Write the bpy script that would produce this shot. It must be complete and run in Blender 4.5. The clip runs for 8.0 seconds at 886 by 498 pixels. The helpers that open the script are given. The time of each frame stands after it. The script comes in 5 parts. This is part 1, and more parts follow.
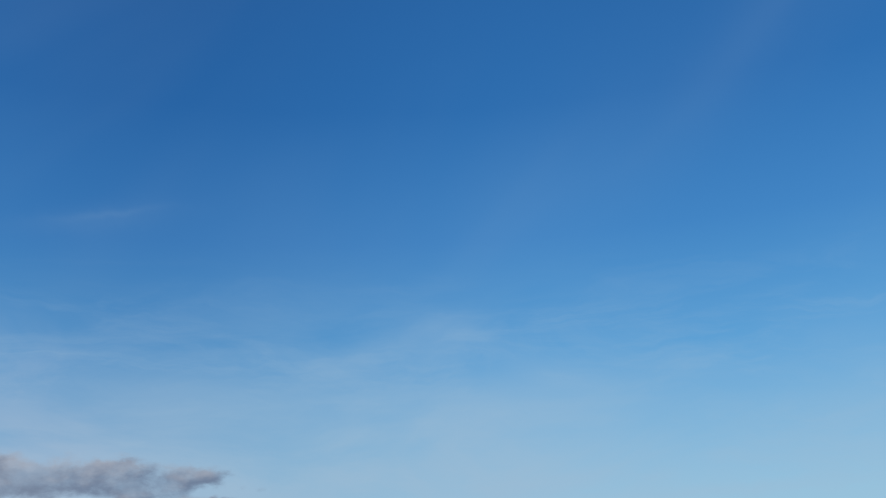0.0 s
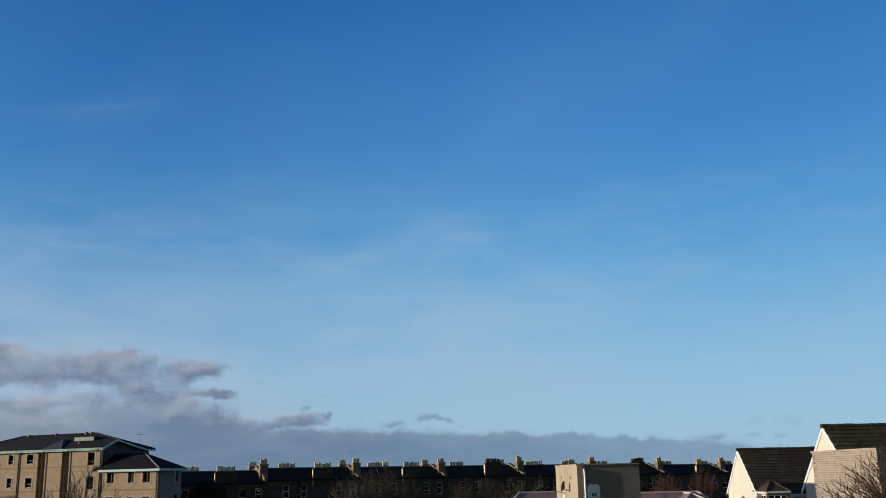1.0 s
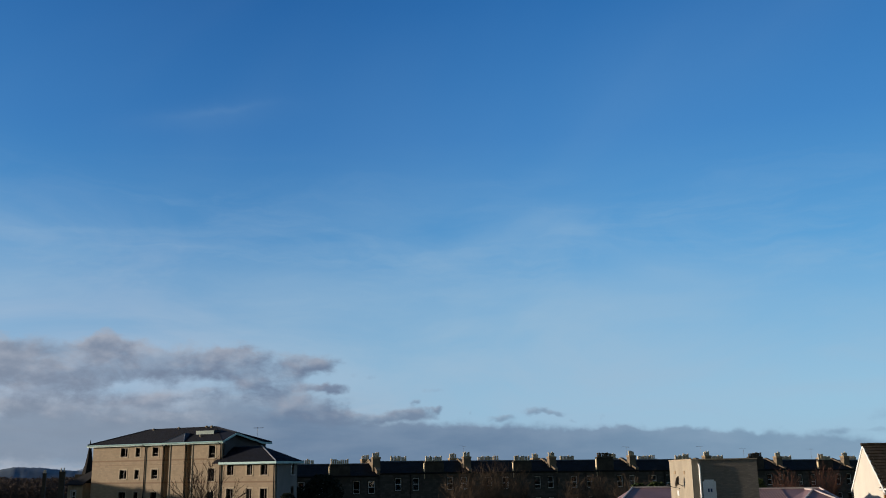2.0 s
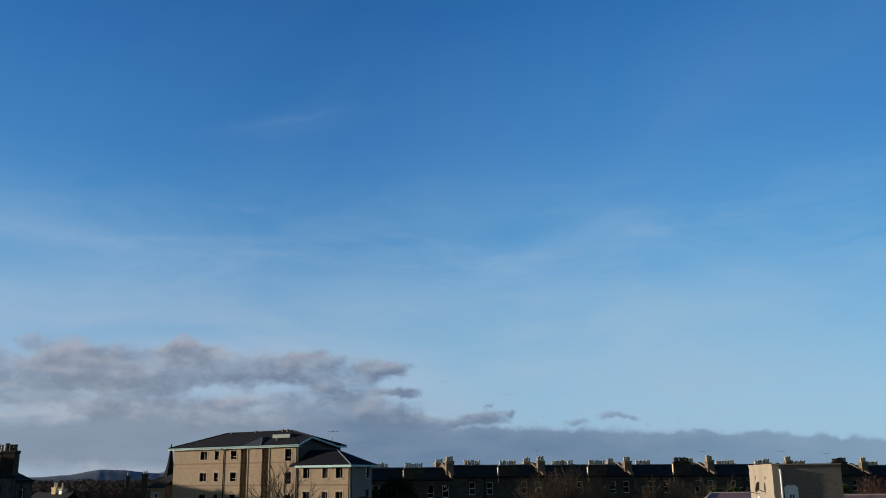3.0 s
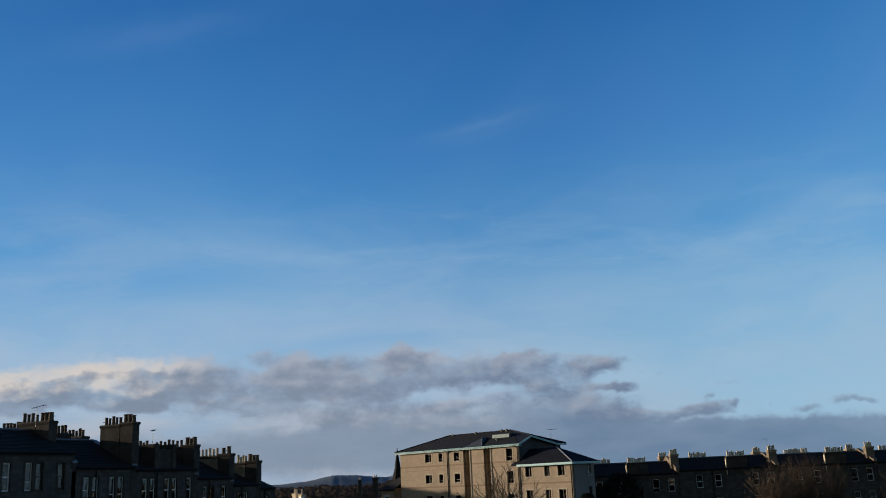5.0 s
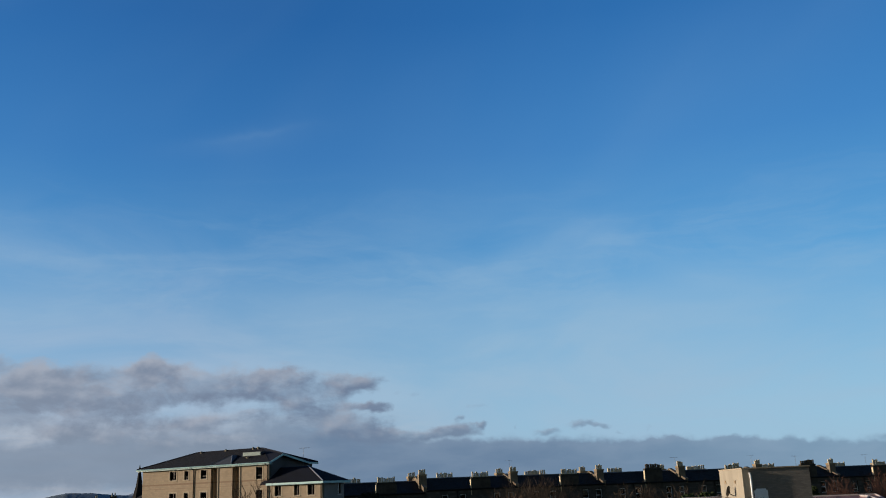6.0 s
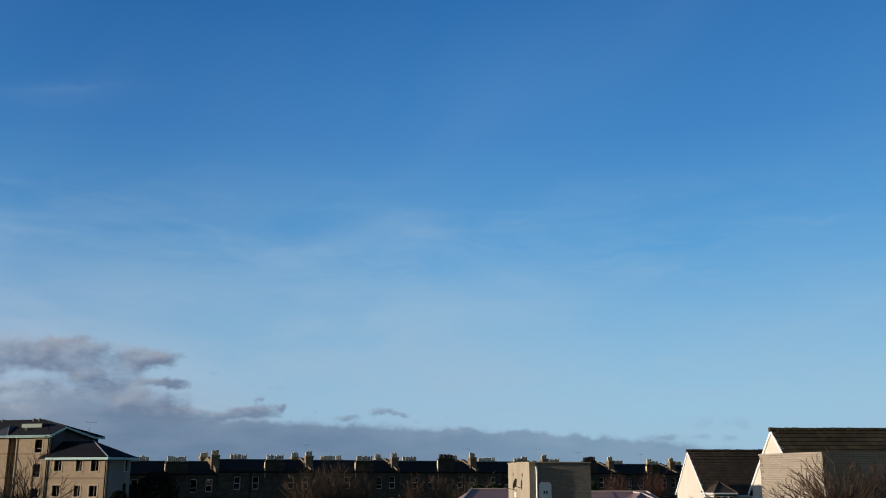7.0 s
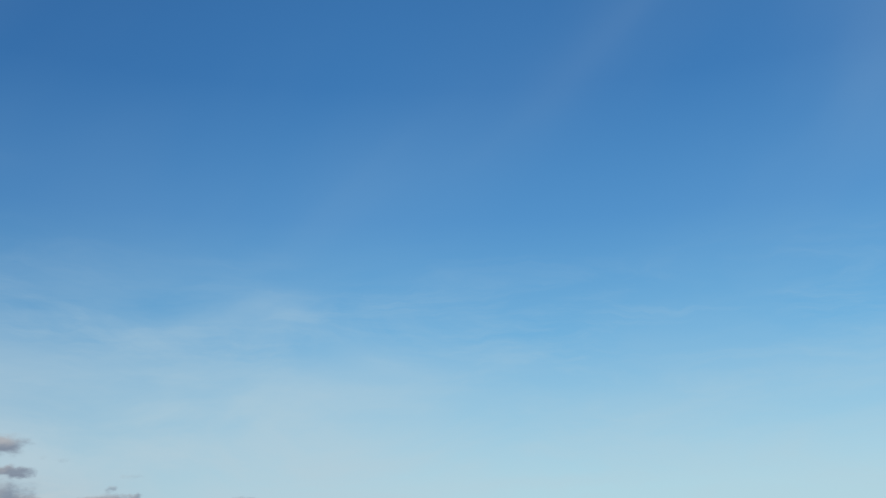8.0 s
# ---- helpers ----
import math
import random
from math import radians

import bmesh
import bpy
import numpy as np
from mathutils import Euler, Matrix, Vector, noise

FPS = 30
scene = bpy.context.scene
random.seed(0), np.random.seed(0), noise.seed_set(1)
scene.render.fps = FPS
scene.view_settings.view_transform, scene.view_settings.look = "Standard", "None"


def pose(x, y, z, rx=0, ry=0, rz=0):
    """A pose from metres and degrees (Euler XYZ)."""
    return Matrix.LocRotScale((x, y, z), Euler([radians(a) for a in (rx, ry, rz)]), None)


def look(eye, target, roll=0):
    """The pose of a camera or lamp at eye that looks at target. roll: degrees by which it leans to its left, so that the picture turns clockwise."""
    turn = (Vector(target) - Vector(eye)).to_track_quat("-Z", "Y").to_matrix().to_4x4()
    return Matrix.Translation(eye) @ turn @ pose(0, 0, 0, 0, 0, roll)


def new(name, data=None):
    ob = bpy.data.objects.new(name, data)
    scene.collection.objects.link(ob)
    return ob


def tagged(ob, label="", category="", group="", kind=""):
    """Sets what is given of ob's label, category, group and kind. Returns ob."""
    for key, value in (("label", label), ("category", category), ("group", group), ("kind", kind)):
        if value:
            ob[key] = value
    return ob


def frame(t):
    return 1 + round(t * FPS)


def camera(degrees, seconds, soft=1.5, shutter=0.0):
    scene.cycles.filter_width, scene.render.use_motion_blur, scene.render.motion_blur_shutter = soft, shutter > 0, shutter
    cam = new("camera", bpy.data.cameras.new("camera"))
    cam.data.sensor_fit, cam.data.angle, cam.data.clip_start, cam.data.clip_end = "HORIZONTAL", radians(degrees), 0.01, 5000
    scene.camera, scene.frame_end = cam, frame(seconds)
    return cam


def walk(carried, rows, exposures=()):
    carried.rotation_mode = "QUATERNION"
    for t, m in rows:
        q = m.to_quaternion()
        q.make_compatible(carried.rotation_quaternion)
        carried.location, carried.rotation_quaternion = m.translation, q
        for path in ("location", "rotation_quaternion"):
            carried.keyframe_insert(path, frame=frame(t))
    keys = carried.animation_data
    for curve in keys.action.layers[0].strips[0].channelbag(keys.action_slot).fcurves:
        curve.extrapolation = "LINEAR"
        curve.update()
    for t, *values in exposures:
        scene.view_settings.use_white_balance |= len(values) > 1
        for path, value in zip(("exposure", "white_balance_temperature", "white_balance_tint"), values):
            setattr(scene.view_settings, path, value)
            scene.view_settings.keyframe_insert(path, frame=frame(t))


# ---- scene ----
EYE = 9.0
cam = camera(50.54, 8.0, soft=1.0)
# seconds, metres ahead, turn to the left, tilt up, lean
PATH = (
    (0.0, 0, 0.32, 19.65, 2.49), (0.1, 0, 0.28, 18.68, 2.4), (0.2, 0, 0.2, 17.19, 2.31), (0.3, 0, 0.06, 15.52, 2.12),
    (0.4, 0, -0.08, 14.2, 1.87), (0.5, 0, -0.18, 13.9, 1.76), (1.0, 0, -0.08, 13.62, 1.17), (1.5, 0, 2.48, 13.4, 0.97),
    (2.0, 0, 6.48, 13.38, 0.82), (2.2, 0, 7.52, 13.36, 0.73), (3.3, 0, 12.58, 13.75, 0.55), (3.5, 0, 14.06, 13.7, 0.6),
    (4.0, 0, 18.49, 13.78, 1.38), (4.2, 0, 20.4, 13.9, 1.81), (4.7, 0, 23.9, 13.95, 2.45), (5.0, 0, 24.0, 13.88, 2.5), (5.3, 0, 22.12, 13.8, 2.33),
    (5.5, 0, 19.82, 13.88, 1.67), (6.0, 0, 9.25, 14.38, 2.2), (6.3, 0, 2.1, 14.12, 1.64), (6.5, 0, -0.45, 14.06, 1.11),
    (7.0, 0, -2.88, 13.32, 0.02), (7.1, 0.5, -2.9, 13.4, 0.02), (7.2, 4, -2.9, 14.1, -0.05), (7.5, 4, -2.86, 14.1, -0.3), (7.6, 4, -3.3, 14.1, -0.3),
    (7.7, 4.2, -6.6, 16.0, 0.3), (7.8, 4.5, -8.6, 17.1, 0.6), (8.0, 5, -10.8, 18.4, 0.9))
walk(cam, [(t, pose(0.05 * d, d, EYE, 90 + tilt, lean, turn)) for t, d, turn, tilt, lean in PATH],
     exposures=((0.0, 0.0, 6500, 10), (7.1, 0.0, 6500, 10), (7.2, 0.07, 6600, 10), (7.6, 0.07, 6600, 10), (8.0, 0.30, 7700, 10)))

# ---- light: a low winter sun from the left, a clear sky with a bank of cloud ----
SUN_AZ, SUN_EL = -95.5, 7.0


def heading(az, el=0.0):
    """A direction: az in degrees to the right of straight ahead, el above the horizon."""
    a, e = radians(az), radians(el)
    return Vector((math.sin(a) * math.cos(e), math.cos(a) * math.cos(e), math.sin(e)))


sun = new("sun", bpy.data.lights.new("sun", "SUN"))
sun.data.energy, sun.data.angle, sun.data.color = 5.4, radians(0.6), (1.0, 0.86, 0.69)
sun.matrix_world = look((0, 0, 60), Vector((0, 0, 60)) - heading(SUN_AZ, SUN_EL))

# clouds: azimuth, elevation, half width, half height (degrees), weight
HEAP_CLOUDS = (
    (-42.5, 6.02, 2.38, 1.09, 1.10), (-41.5, 5.13, 2.18, 0.56, 0.80), (-42.6, 7.18, 2.58, 0.60, 0.45), (-38.4, 6.52, 2.58, 1.09, 1.00),
    (-34.5, 7.70, 0.83, 0.44, 0.80), (-33.1, 7.10, 1.19, 0.60, 0.70), (-34.2, 5.93, 1.99, 0.83, 0.90), (-36.2, 4.76, 2.98, 0.68, 0.55),
    (-31.6, 6.43, 1.99, 1.03, 0.90), (-28.9, 5.50, 2.98, 1.15, 1.05), (-29.9, 7.09, 1.99, 0.64, 0.70), (-26.2, 7.48, 0.99, 0.60, 0.90),
    (-26.6, 6.28, 1.79, 0.99, 0.90), (-24.4, 6.59, 1.19, 0.89, 0.85), (-22.2, 6.43, 1.95, 0.91, 1.05), (-24.1, 4.26, 1.69, 0.40, 0.75),
    (-21.1, 4.61, 1.79, 0.36, 0.70), (-30.6, 3.76, 2.18, 0.64, 0.60), (-33.6, 4.37, 1.59, 0.64, 0.50), (-27.4, 3.51, 1.79, 0.68, 0.60),
    (-23.1, 3.22, 2.98, 0.79, 0.60), (-43.8, 8.05, 1.19, 0.28, 0.25), (-18.6, 6.19, 1.89, 0.99, 1.05), (-19.1, 6.89, 0.99, 0.56, 0.80),
    (-17.4, 4.89, 1.19, 0.71, 0.80), (-14.4, 6.44, 1.63, 0.56, 1.05), (-15.4, 5.70, 0.79, 0.40, 0.50), (-14.1, 5.12, 1.23, 0.30, 0.75),
    (-13.1, 4.93, 0.68, 0.22, 0.60), (-14.7, 3.83, 1.89, 0.83, 1.00), (-13.1, 3.11, 1.19, 0.52, 0.70), (-46.5, 6.00, 2.60, 1.00, 1.10),
    (-49.5, 5.50, 3.00, 1.00, 1.00), (-60.0, 5.00, 9.00, 1.60, 1.00))
SMALL_CLOUDS = (
    (-11.2, 3.10, 1.09, 0.44, 0.80), (-8.1, 3.39, 1.19, 0.38, 0.90), (-9.7, 3.23, 0.99, 0.36, 0.70), (-6.8, 3.79, 0.40, 0.18, 0.75),
    (-7.0, 4.89, 0.68, 0.18, 0.50), (-10.9, 5.81, 0.99, 0.28, 0.30), (-8.2, 4.16, 0.26, 0.16, 0.50), (-4.8, 3.44, 0.18, 0.12, 0.50),
    (-3.0, 3.15, 0.89, 0.20, 0.70), (-0.8, 3.52, 0.60, 0.30, 0.75), (0.2, 3.32, 0.52, 0.16, 0.65), (1.4, 2.90, 0.34, 0.10, 0.50),
    (2.9, 2.97, 0.18, 0.20, 0.35))
BANK_CLOUDS = (
    (-6.0, 0.70, 15.00, 1.30, 1.00), (10.0, 0.40, 9.00, 0.80, 0.90), (-41.0, 1.80, 6.00, 1.40, 0.75), (-27.0, 2.60, 5.00, 0.70, 0.65),
    (-14.7, 1.92, 5.96, 0.91, 1.20), (-7.0, 2.13, 4.96, 0.68, 1.20), (-0.8, 1.64, 5.96, 0.71, 1.20), (4.3, 1.71, 3.18, 0.52, 1.20),
    (-17.0, 3.50, 4.20, 1.30, 0.85), (-26.0, 3.90, 5.00, 1.20, 0.40), (-24.4, 1.70, 8.30, 1.10, 0.85), (-32.9, 2.20, 6.00, 1.20, 0.75), (5.2, 1.36, 5.96, 0.60, 1.20),
    (7.7, 2.09, 0.83, 0.32, 0.90), (4.3, 2.19, 0.79, 0.20, 0.60), (11.8, 1.33, 3.97, 0.52, 1.10), (8.9, 1.73, 2.38, 0.36, 0.80),
    (16.1, 1.99, 0.91, 0.20, 0.60), (18.2, 2.71, 0.68, 0.32, 0.50), (20.1, 2.68, 0.71, 0.40, 0.50), (18.1, 1.93, 0.48, 0.16, 0.45),
    (19.6, 1.73, 0.36, 0.12, 0.40), (15.1, 1.03, 3.97, 0.36, 0.60))


class Nodes:
    """A short way to write node trees."""

    def __init__(self, tree):
        self.tree = tree

    def add(self, kind, inputs=(), **fields):
        node = self.tree.nodes.new(kind)
        for key, value in fields.items():
            setattr(node, key, value)
        for key, value in dict(inputs).items():
            if isinstance(value, bpy.types.NodeSocket):
                self.tree.links.new(value, node.inputs[key])
            else:
                node.inputs[key].default_value = value
        return node

    def math(self, operation, a, b=0.0, c=0.0, clamp=False):
        return self.add("ShaderNodeMath", {0: a, 1: b, 2: c}, operation=operation, use_clamp=clamp).outputs[0]

    def vec(self, operation, a, b=(0, 0, 0), c=(0, 0, 0)):
        node = self.add("ShaderNodeVectorMath", {0: a, 1: b, 2: c}, operation=operation)
        return node.outputs["Value" if operation in ("DOT_PRODUCT", "LENGTH") else "Vector"]

    def noise(self, vector, scale, detail=4.0, rough=0.55, distortion=0.0):
        return self.add("ShaderNodeTexNoise", {"Vector": vector, "Scale": scale, "Detail": detail, "Roughness": rough, "Distortion": distortion}).outputs["Fac"]

    def remap(self, value, a, b, c=0.0, d=1.0, smooth=True):
        return self.add("ShaderNodeMapRange", {0: value, 1: a, 2: b, 3: c, 4: d}, interpolation_type="SMOOTHSTEP" if smooth else "LINEAR").outputs[0]

    def mix(self, fac, a, b, blend="MIX"):
        node = self.add("ShaderNodeMix", data_type="RGBA", blend_type=blend)
        for key, value in ((0, fac), (6, a), (7, b)):
            if isinstance(value, bpy.types.NodeSocket):
                self.tree.links.new(value, node.inputs[key])
            elif key == 0:
                node.inputs[key].default_value = value
            else:
                node.inputs[key].default_value = (*value[:3], 1.0)
        return node.outputs[2]


STREAKS = ((-20.6, 21.3, 2.8, 0.22, 10, 0.05), (-21.5, 20.9, 4.5, 0.7, 10, 0.05), (-41, 26.4, 6.0, 0.8, 14, 0.06), (16, 4.3, 6.0, 0.4, 1, 0.28),
           (-14, 11.0, 8.0, 1.8, -4, 0.26), (3, 10.2, 8.0, 1.6, 3, 0.26), (-34, 13.5, 9.0, 2.4, -12, 0.24), (-36, 10.5, 7.0, 1.2, 3, 0.2), (7, 22, 15.0, 4.5, 37, 0.025), (4.5, 13.0, 7.0, 1.0, -24, 0.14), (-4, 13.2, 6.0, 0.9, 22, 0.14))


def bent_fine(n, at):
    """Directions stirred a little, so that thin streaks fray."""
    stir = n.add("ShaderNodeTexNoise", {"Vector": at, "Scale": 0.5, "Detail": 4.0}).outputs["Color"]
    return n.vec("MULTIPLY_ADD", n.vec("SUBTRACT", stir, (0.5, 0.5, 0.5)), (1.5, 0.9, 0), at)


def build_world():
    world = bpy.data.worlds.new("winter_sky")
    scene.world = world
    world.use_nodes = True
    world.node_tree.nodes.clear()
    n = Nodes(world.node_tree)
    ray = n.vec("NORMALIZE", n.add("ShaderNodeTexCoord").outputs["Generated"])
    xyz = n.add("ShaderNodeSeparateXYZ", {0: ray}).outputs
    az = n.math("MULTIPLY", n.math("ARCTAN2", xyz[0], xyz[1]), 180 / math.pi)
    el = n.math("MULTIPLY", n.math("ARCSINE", xyz[2]), 180 / math.pi)
    at = n.add("ShaderNodeCombineXYZ", {0: az, 1: el}).outputs[0]
    sky = n.add("ShaderNodeTexSky", sky_type="NISHITA", sun_disc=False, sun_elevation=radians(SUN_EL), sun_rotation=radians(SUN_AZ), altitude=50, air_density=1.0, dust_density=0.6, ozone_density=2.0)
    glow = n.mix(1.0, sky.outputs[0], SKY_TINT, "MULTIPLY")
    ramp = n.add("ShaderNodeValToRGB", {0: n.remap(el, 0, 50, 0, 1, False)})
    for k, (stop, color) in enumerate(CLEAR_SKY):
        mark = ramp.color_ramp.elements[k] if k < 2 else ramp.color_ramp.elements.new(stop / 50)
        mark.position, mark.color = stop / 50, (*color, 1)
    side = n.math("ADD", n.remap(az, -24, 10, 0.89, 1.17), n.remap(az, -14, -42, 0.0, 0.12))
    clear = n.vec("MULTIPLY", ramp.outputs[0], n.add("ShaderNodeCombineXYZ", {0: n.math("POWER", side, 1.3), 1: n.math("MULTIPLY", side, 1.03), 2: n.math("POWER", side, 0.75)}).outputs[0])
    # away from the view the sky is the sky texture's own, bright towards the sun
    away = n.remap(n.math("ABSOLUTE", az), 55, 95, 0.12, 1.0)
    base = n.mix(away, clear, n.mix(away, glow, n.mix(1.0, sky.outputs[0], (0.10, 0.10, 0.10), "MULTIPLY")))
    # thin high veil, drawn out along the wind
    veil_at = n.vec("MULTIPLY", n.vec("ADD", at, (0, 0, 0)), (0.030, 0.085, 1))
    slant = n.add("ShaderNodeVectorRotate", {"Vector": veil_at, "Angle": radians(14)}, rotation_type="Z_AXIS").outputs[0]
    veil = n.noise(slant, 2.6, 6, 0.58, 0.7)
    band = n.math("MULTIPLY", n.math("MULTIPLY", n.remap(el, 19, 8), n.remap(az, 26, -4, 0.35, 1.0)), n.remap(n.math("ABSOLUTE", az), 95, 55))
    wisps = n.remap(veil, 0.30, 0.70)
    veil = n.math("MULTIPLY", wisps, band)
    haze = n.math("MULTIPLY", n.remap(el, 15, 5, 0.0, 0.74), n.math("MULTIPLY", n.remap(az, 20, 0, 0.52, 1.0), n.remap(n.math("ABSOLUTE", az), 95, 55)))
    base = n.mix(n.math("MAXIMUM", n.math("MULTIPLY", veil, 0.5), n.math("MULTIPLY", haze, n.math("MULTIPLY_ADD", wisps, 0.62, 0.66)), clamp=True), base, n.mix(n.remap(az, -8, -30), VEIL, (0.40, 0.50, 0.64)))
    # fine fibres in the veil
    fibre_at = n.add("ShaderNodeVectorRotate", {"Vector": n.vec("MULTIPLY", bent_fine(n, at), (0.035, 0.20, 1)), "Angle": radians(6)}, rotation_type="Z_AXIS").outputs[0]
    fibres = n.remap(n.noise(fibre_at, 2.4, 8, 0.62, 0.8), 0.42, 0.75, 0, 0.22)
    base = n.mix(n.math("MULTIPLY", fibres, n.math("MULTIPLY", n.remap(el, 20, 12), n.remap(n.math("ABSOLUTE", az), 80, 50))), base, VEIL)
    # faint slanting bands, and one thin streak high up
    lean_at = n.add("ShaderNodeVectorRotate", {"Vector": n.vec("MULTIPLY", at, (0.05, 0.05, 1)), "Angle": radians(-38)}, rotation_type="Z_AXIS").outputs[0]
    bands = n.remap(n.noise(n.vec("MULTIPLY", lean_at, (0.45, 1.1, 1)), 1.3, 3, 0.45, 0.3), 0.40, 0.85, 0, 0.10)
    base = n.mix(n.math("MULTIPLY", bands, n.remap(n.math("ABSOLUTE", az), 80, 50)), base, VEIL)
    for a, e, length, width, slope, weight in STREAKS:
        off = n.add("ShaderNodeVectorRotate", {"Vector": n.vec("SUBTRACT", bent_fine(n, at), (a, e, 0)), "Angle": radians(-slope)}, rotation_type="Z_AXIS").outputs[0]
        d = n.vec("MULTIPLY", off, (1 / length, 1 / width, 0))
        base = n.mix(n.math("MULTIPLY", n.math("POWER", 0.37, n.vec("DOT_PRODUCT", d, d)), weight), base, VEIL)
    # pale broken layer low down under the heaps
    low_at = n.vec("MULTIPLY", at, (0.10, 0.55, 1))
    patch = n.remap(n.noise(low_at, 2.0, 5, 0.55, 0.4), 0.30, 0.62)
    layer = n.math("MULTIPLY", n.remap(el, 5.6, 3.2), n.math("MULTIPLY", n.remap(az, -4, -22), n.remap(az, -90, -60)))
    base = n.mix(n.math("MULTIPLY", n.math("MULTIPLY_ADD", patch, 0.55, 0.4), layer), base, n.mix(patch, (0.255, 0.325, 0.44), (0.42, 0.465, 0.54)))
    # heaped clouds: soft lobes frayed at two scales, each paler on the side towards the sun
    warp = n.add("ShaderNodeTexNoise", {"Vector": at, "Scale": 0.75, "Detail": 2.0, "Roughness": 0.5}).outputs["Color"]
    fray = n.add("ShaderNodeTexNoise", {"Vector": n.vec("MULTIPLY", at, (0.7, 1.0, 1)), "Scale": 2.2, "Detail": 5.0, "Roughness": 0.6}).outputs["Color"]
    bent = n.vec("MULTIPLY_ADD", n.vec("SUBTRACT", warp, (0.5, 0.5, 0.5)), (1.3, 0.75, 0), at)
    bent = n.vec("MULTIPLY_ADD", n.vec("SUBTRACT", fray, (0.5, 0.5, 0.5)), (0.75, 0.42, 0), bent)

    def gather(clouds):
        """How dense the lobes lie, and how far towards their sunward side."""
        total, sunward = 0.0, 0.0
        for a, e, ra, re, w in clouds:
            d = n.vec("MULTIPLY_ADD", bent, (1 / ra, 1 / re, 0), (-a / ra, -e / re, 0))
            near = n.vec("DOT_PRODUCT", d, d)
            mass = n.math("MULTIPLY", n.math("POWER", 0.5, n.math("POWER", near, 1.35)), w)
            total = n.math("ADD", mass, total)
            sunward = n.math("MULTIPLY_ADD", mass, n.vec("DOT_PRODUCT", d, (-0.5, 0.8, 0)), sunward)
        return total, sunward

    fine_at = n.vec("MULTIPLY", at, (0.6, 1.0, 1))
    grain = n.math("SUBTRACT", n.noise(fine_at, 0.9, 6, 0.58, 0.2), 0.5)
    # the long low bank first, then the heaps in front of it
    total, sunward = gather(BANK_CLOUDS)
    dens = n.math("MULTIPLY_ADD", n.math("MULTIPLY", grain, n.math("MINIMUM", n.math("MULTIPLY", total, 5.0), 1.0)), 0.9, n.math("MINIMUM", total, 1.2))
    mottle = n.remap(n.noise(n.vec("MULTIPLY", at, (0.22, 0.8, 1)), 1.1, 5, 0.55, 0.2), 0.35, 0.7)
    crest = n.math("MULTIPLY", n.remap(n.math("DIVIDE", sunward, n.math("MAXIMUM", total, 0.2)), 0.0, 1.0), 0.35)
    bank = n.mix(n.math("MULTIPLY_ADD", mottle, 0.25, crest, clamp=True), n.mix(n.remap(az, -14, -24), CLOUD_LOW, CLOUD_HAZE), BANK_PALE)
    base = n.mix(n.math("MULTIPLY", n.remap(dens, 0.10, 1.15), n.remap(az, -6, 16, 0.92, 0.62)), base, bank)
    total, sunward = gather(HEAP_CLOUDS + SMALL_CLOUDS)
    dens = n.math("MULTIPLY_ADD", n.math("MULTIPLY", grain, n.math("MINIMUM", n.math("MULTIPLY", total, 5.0), 1.0)), 1.5, n.math("MINIMUM", total, 1.15))
    cover = n.math("MULTIPLY", n.remap(dens, 0.16, 0.95), n.remap(n.noise(fine_at, 0.55, 5, 0.6, 0.3), 0.34, 0.58, 0.62, 1.0))
    shade = n.math("DIVIDE", sunward, n.math("MAXIMUM", total, 0.15))
    broad = n.noise(fine_at, 0.8, 4, 0.5, 0.15)
    toward = n.noise(n.vec("ADD", fine_at, (-0.25, 0.4, 0)), 0.8, 4, 0.5, 0.15)
    lit = n.remap(n.math("MULTIPLY_ADD", n.math("SUBTRACT", broad, toward), 2.2, shade), -0.45, 1.0)
    lit = n.math("MULTIPLY", lit, n.math("ADD", n.remap(az, 5, -26, 0.35, 0.85), n.remap(az, -37, -42, 0.0, 0.75)))
    body = n.mix(n.remap(el, 5.0, 2.5), n.mix(n.remap(az, -16, -34), CLOUD_COOL, CLOUD_SHADE), n.mix(n.remap(az, -14, -24), CLOUD_MID, CLOUD_HAZE))
    cloud = n.mix(lit, body, n.mix(n.remap(az, -36, -42), CLOUD_LIT, CLOUD_WARM))
    base = n.mix(n.math("MULTIPLY", cover, n.remap(az, -12, 4, 0.93, 0.7)), base, cloud)
    low = n.mix(n.remap(el, -0.5, -6), base, (0.05, 0.06, 0.07))
    back = n.add("ShaderNodeBackground", {"Color": low, "Strength": 1.0})
    n.add("ShaderNodeOutputWorld", {"Surface": back.outputs[0]})


SKY_TINT = (0.07, 0.12, 0.22)
CLEAR_SKY = ((0, (0.30, 0.48, 0.645)), (50, (0.012, 0.070, 0.25)), (4, (0.25, 0.48, 0.69)), (8, (0.155, 0.39, 0.65)), (13, (0.085, 0.30, 0.60)), (20, (0.044, 0.20, 0.50)), (28, (0.021, 0.134, 0.395)))
VEIL = (0.335, 0.495, 0.65)
CLOUD_SHADE = (0.205, 0.25, 0.335)
CLOUD_COOL = (0.15, 0.20, 0.30)
CLOUD_HAZE = (0.215, 0.275, 0.365)
CLOUD_WARM = (0.64, 0.59, 0.55)
CLOUD_LOW = (0.125, 0.20, 0.315)
CLOUD_MID = (0.16, 0.225, 0.33)
BANK_PALE = (0.27, 0.345, 0.455)
CLOUD_LIT = (0.39, 0.42, 0.49)
build_world()


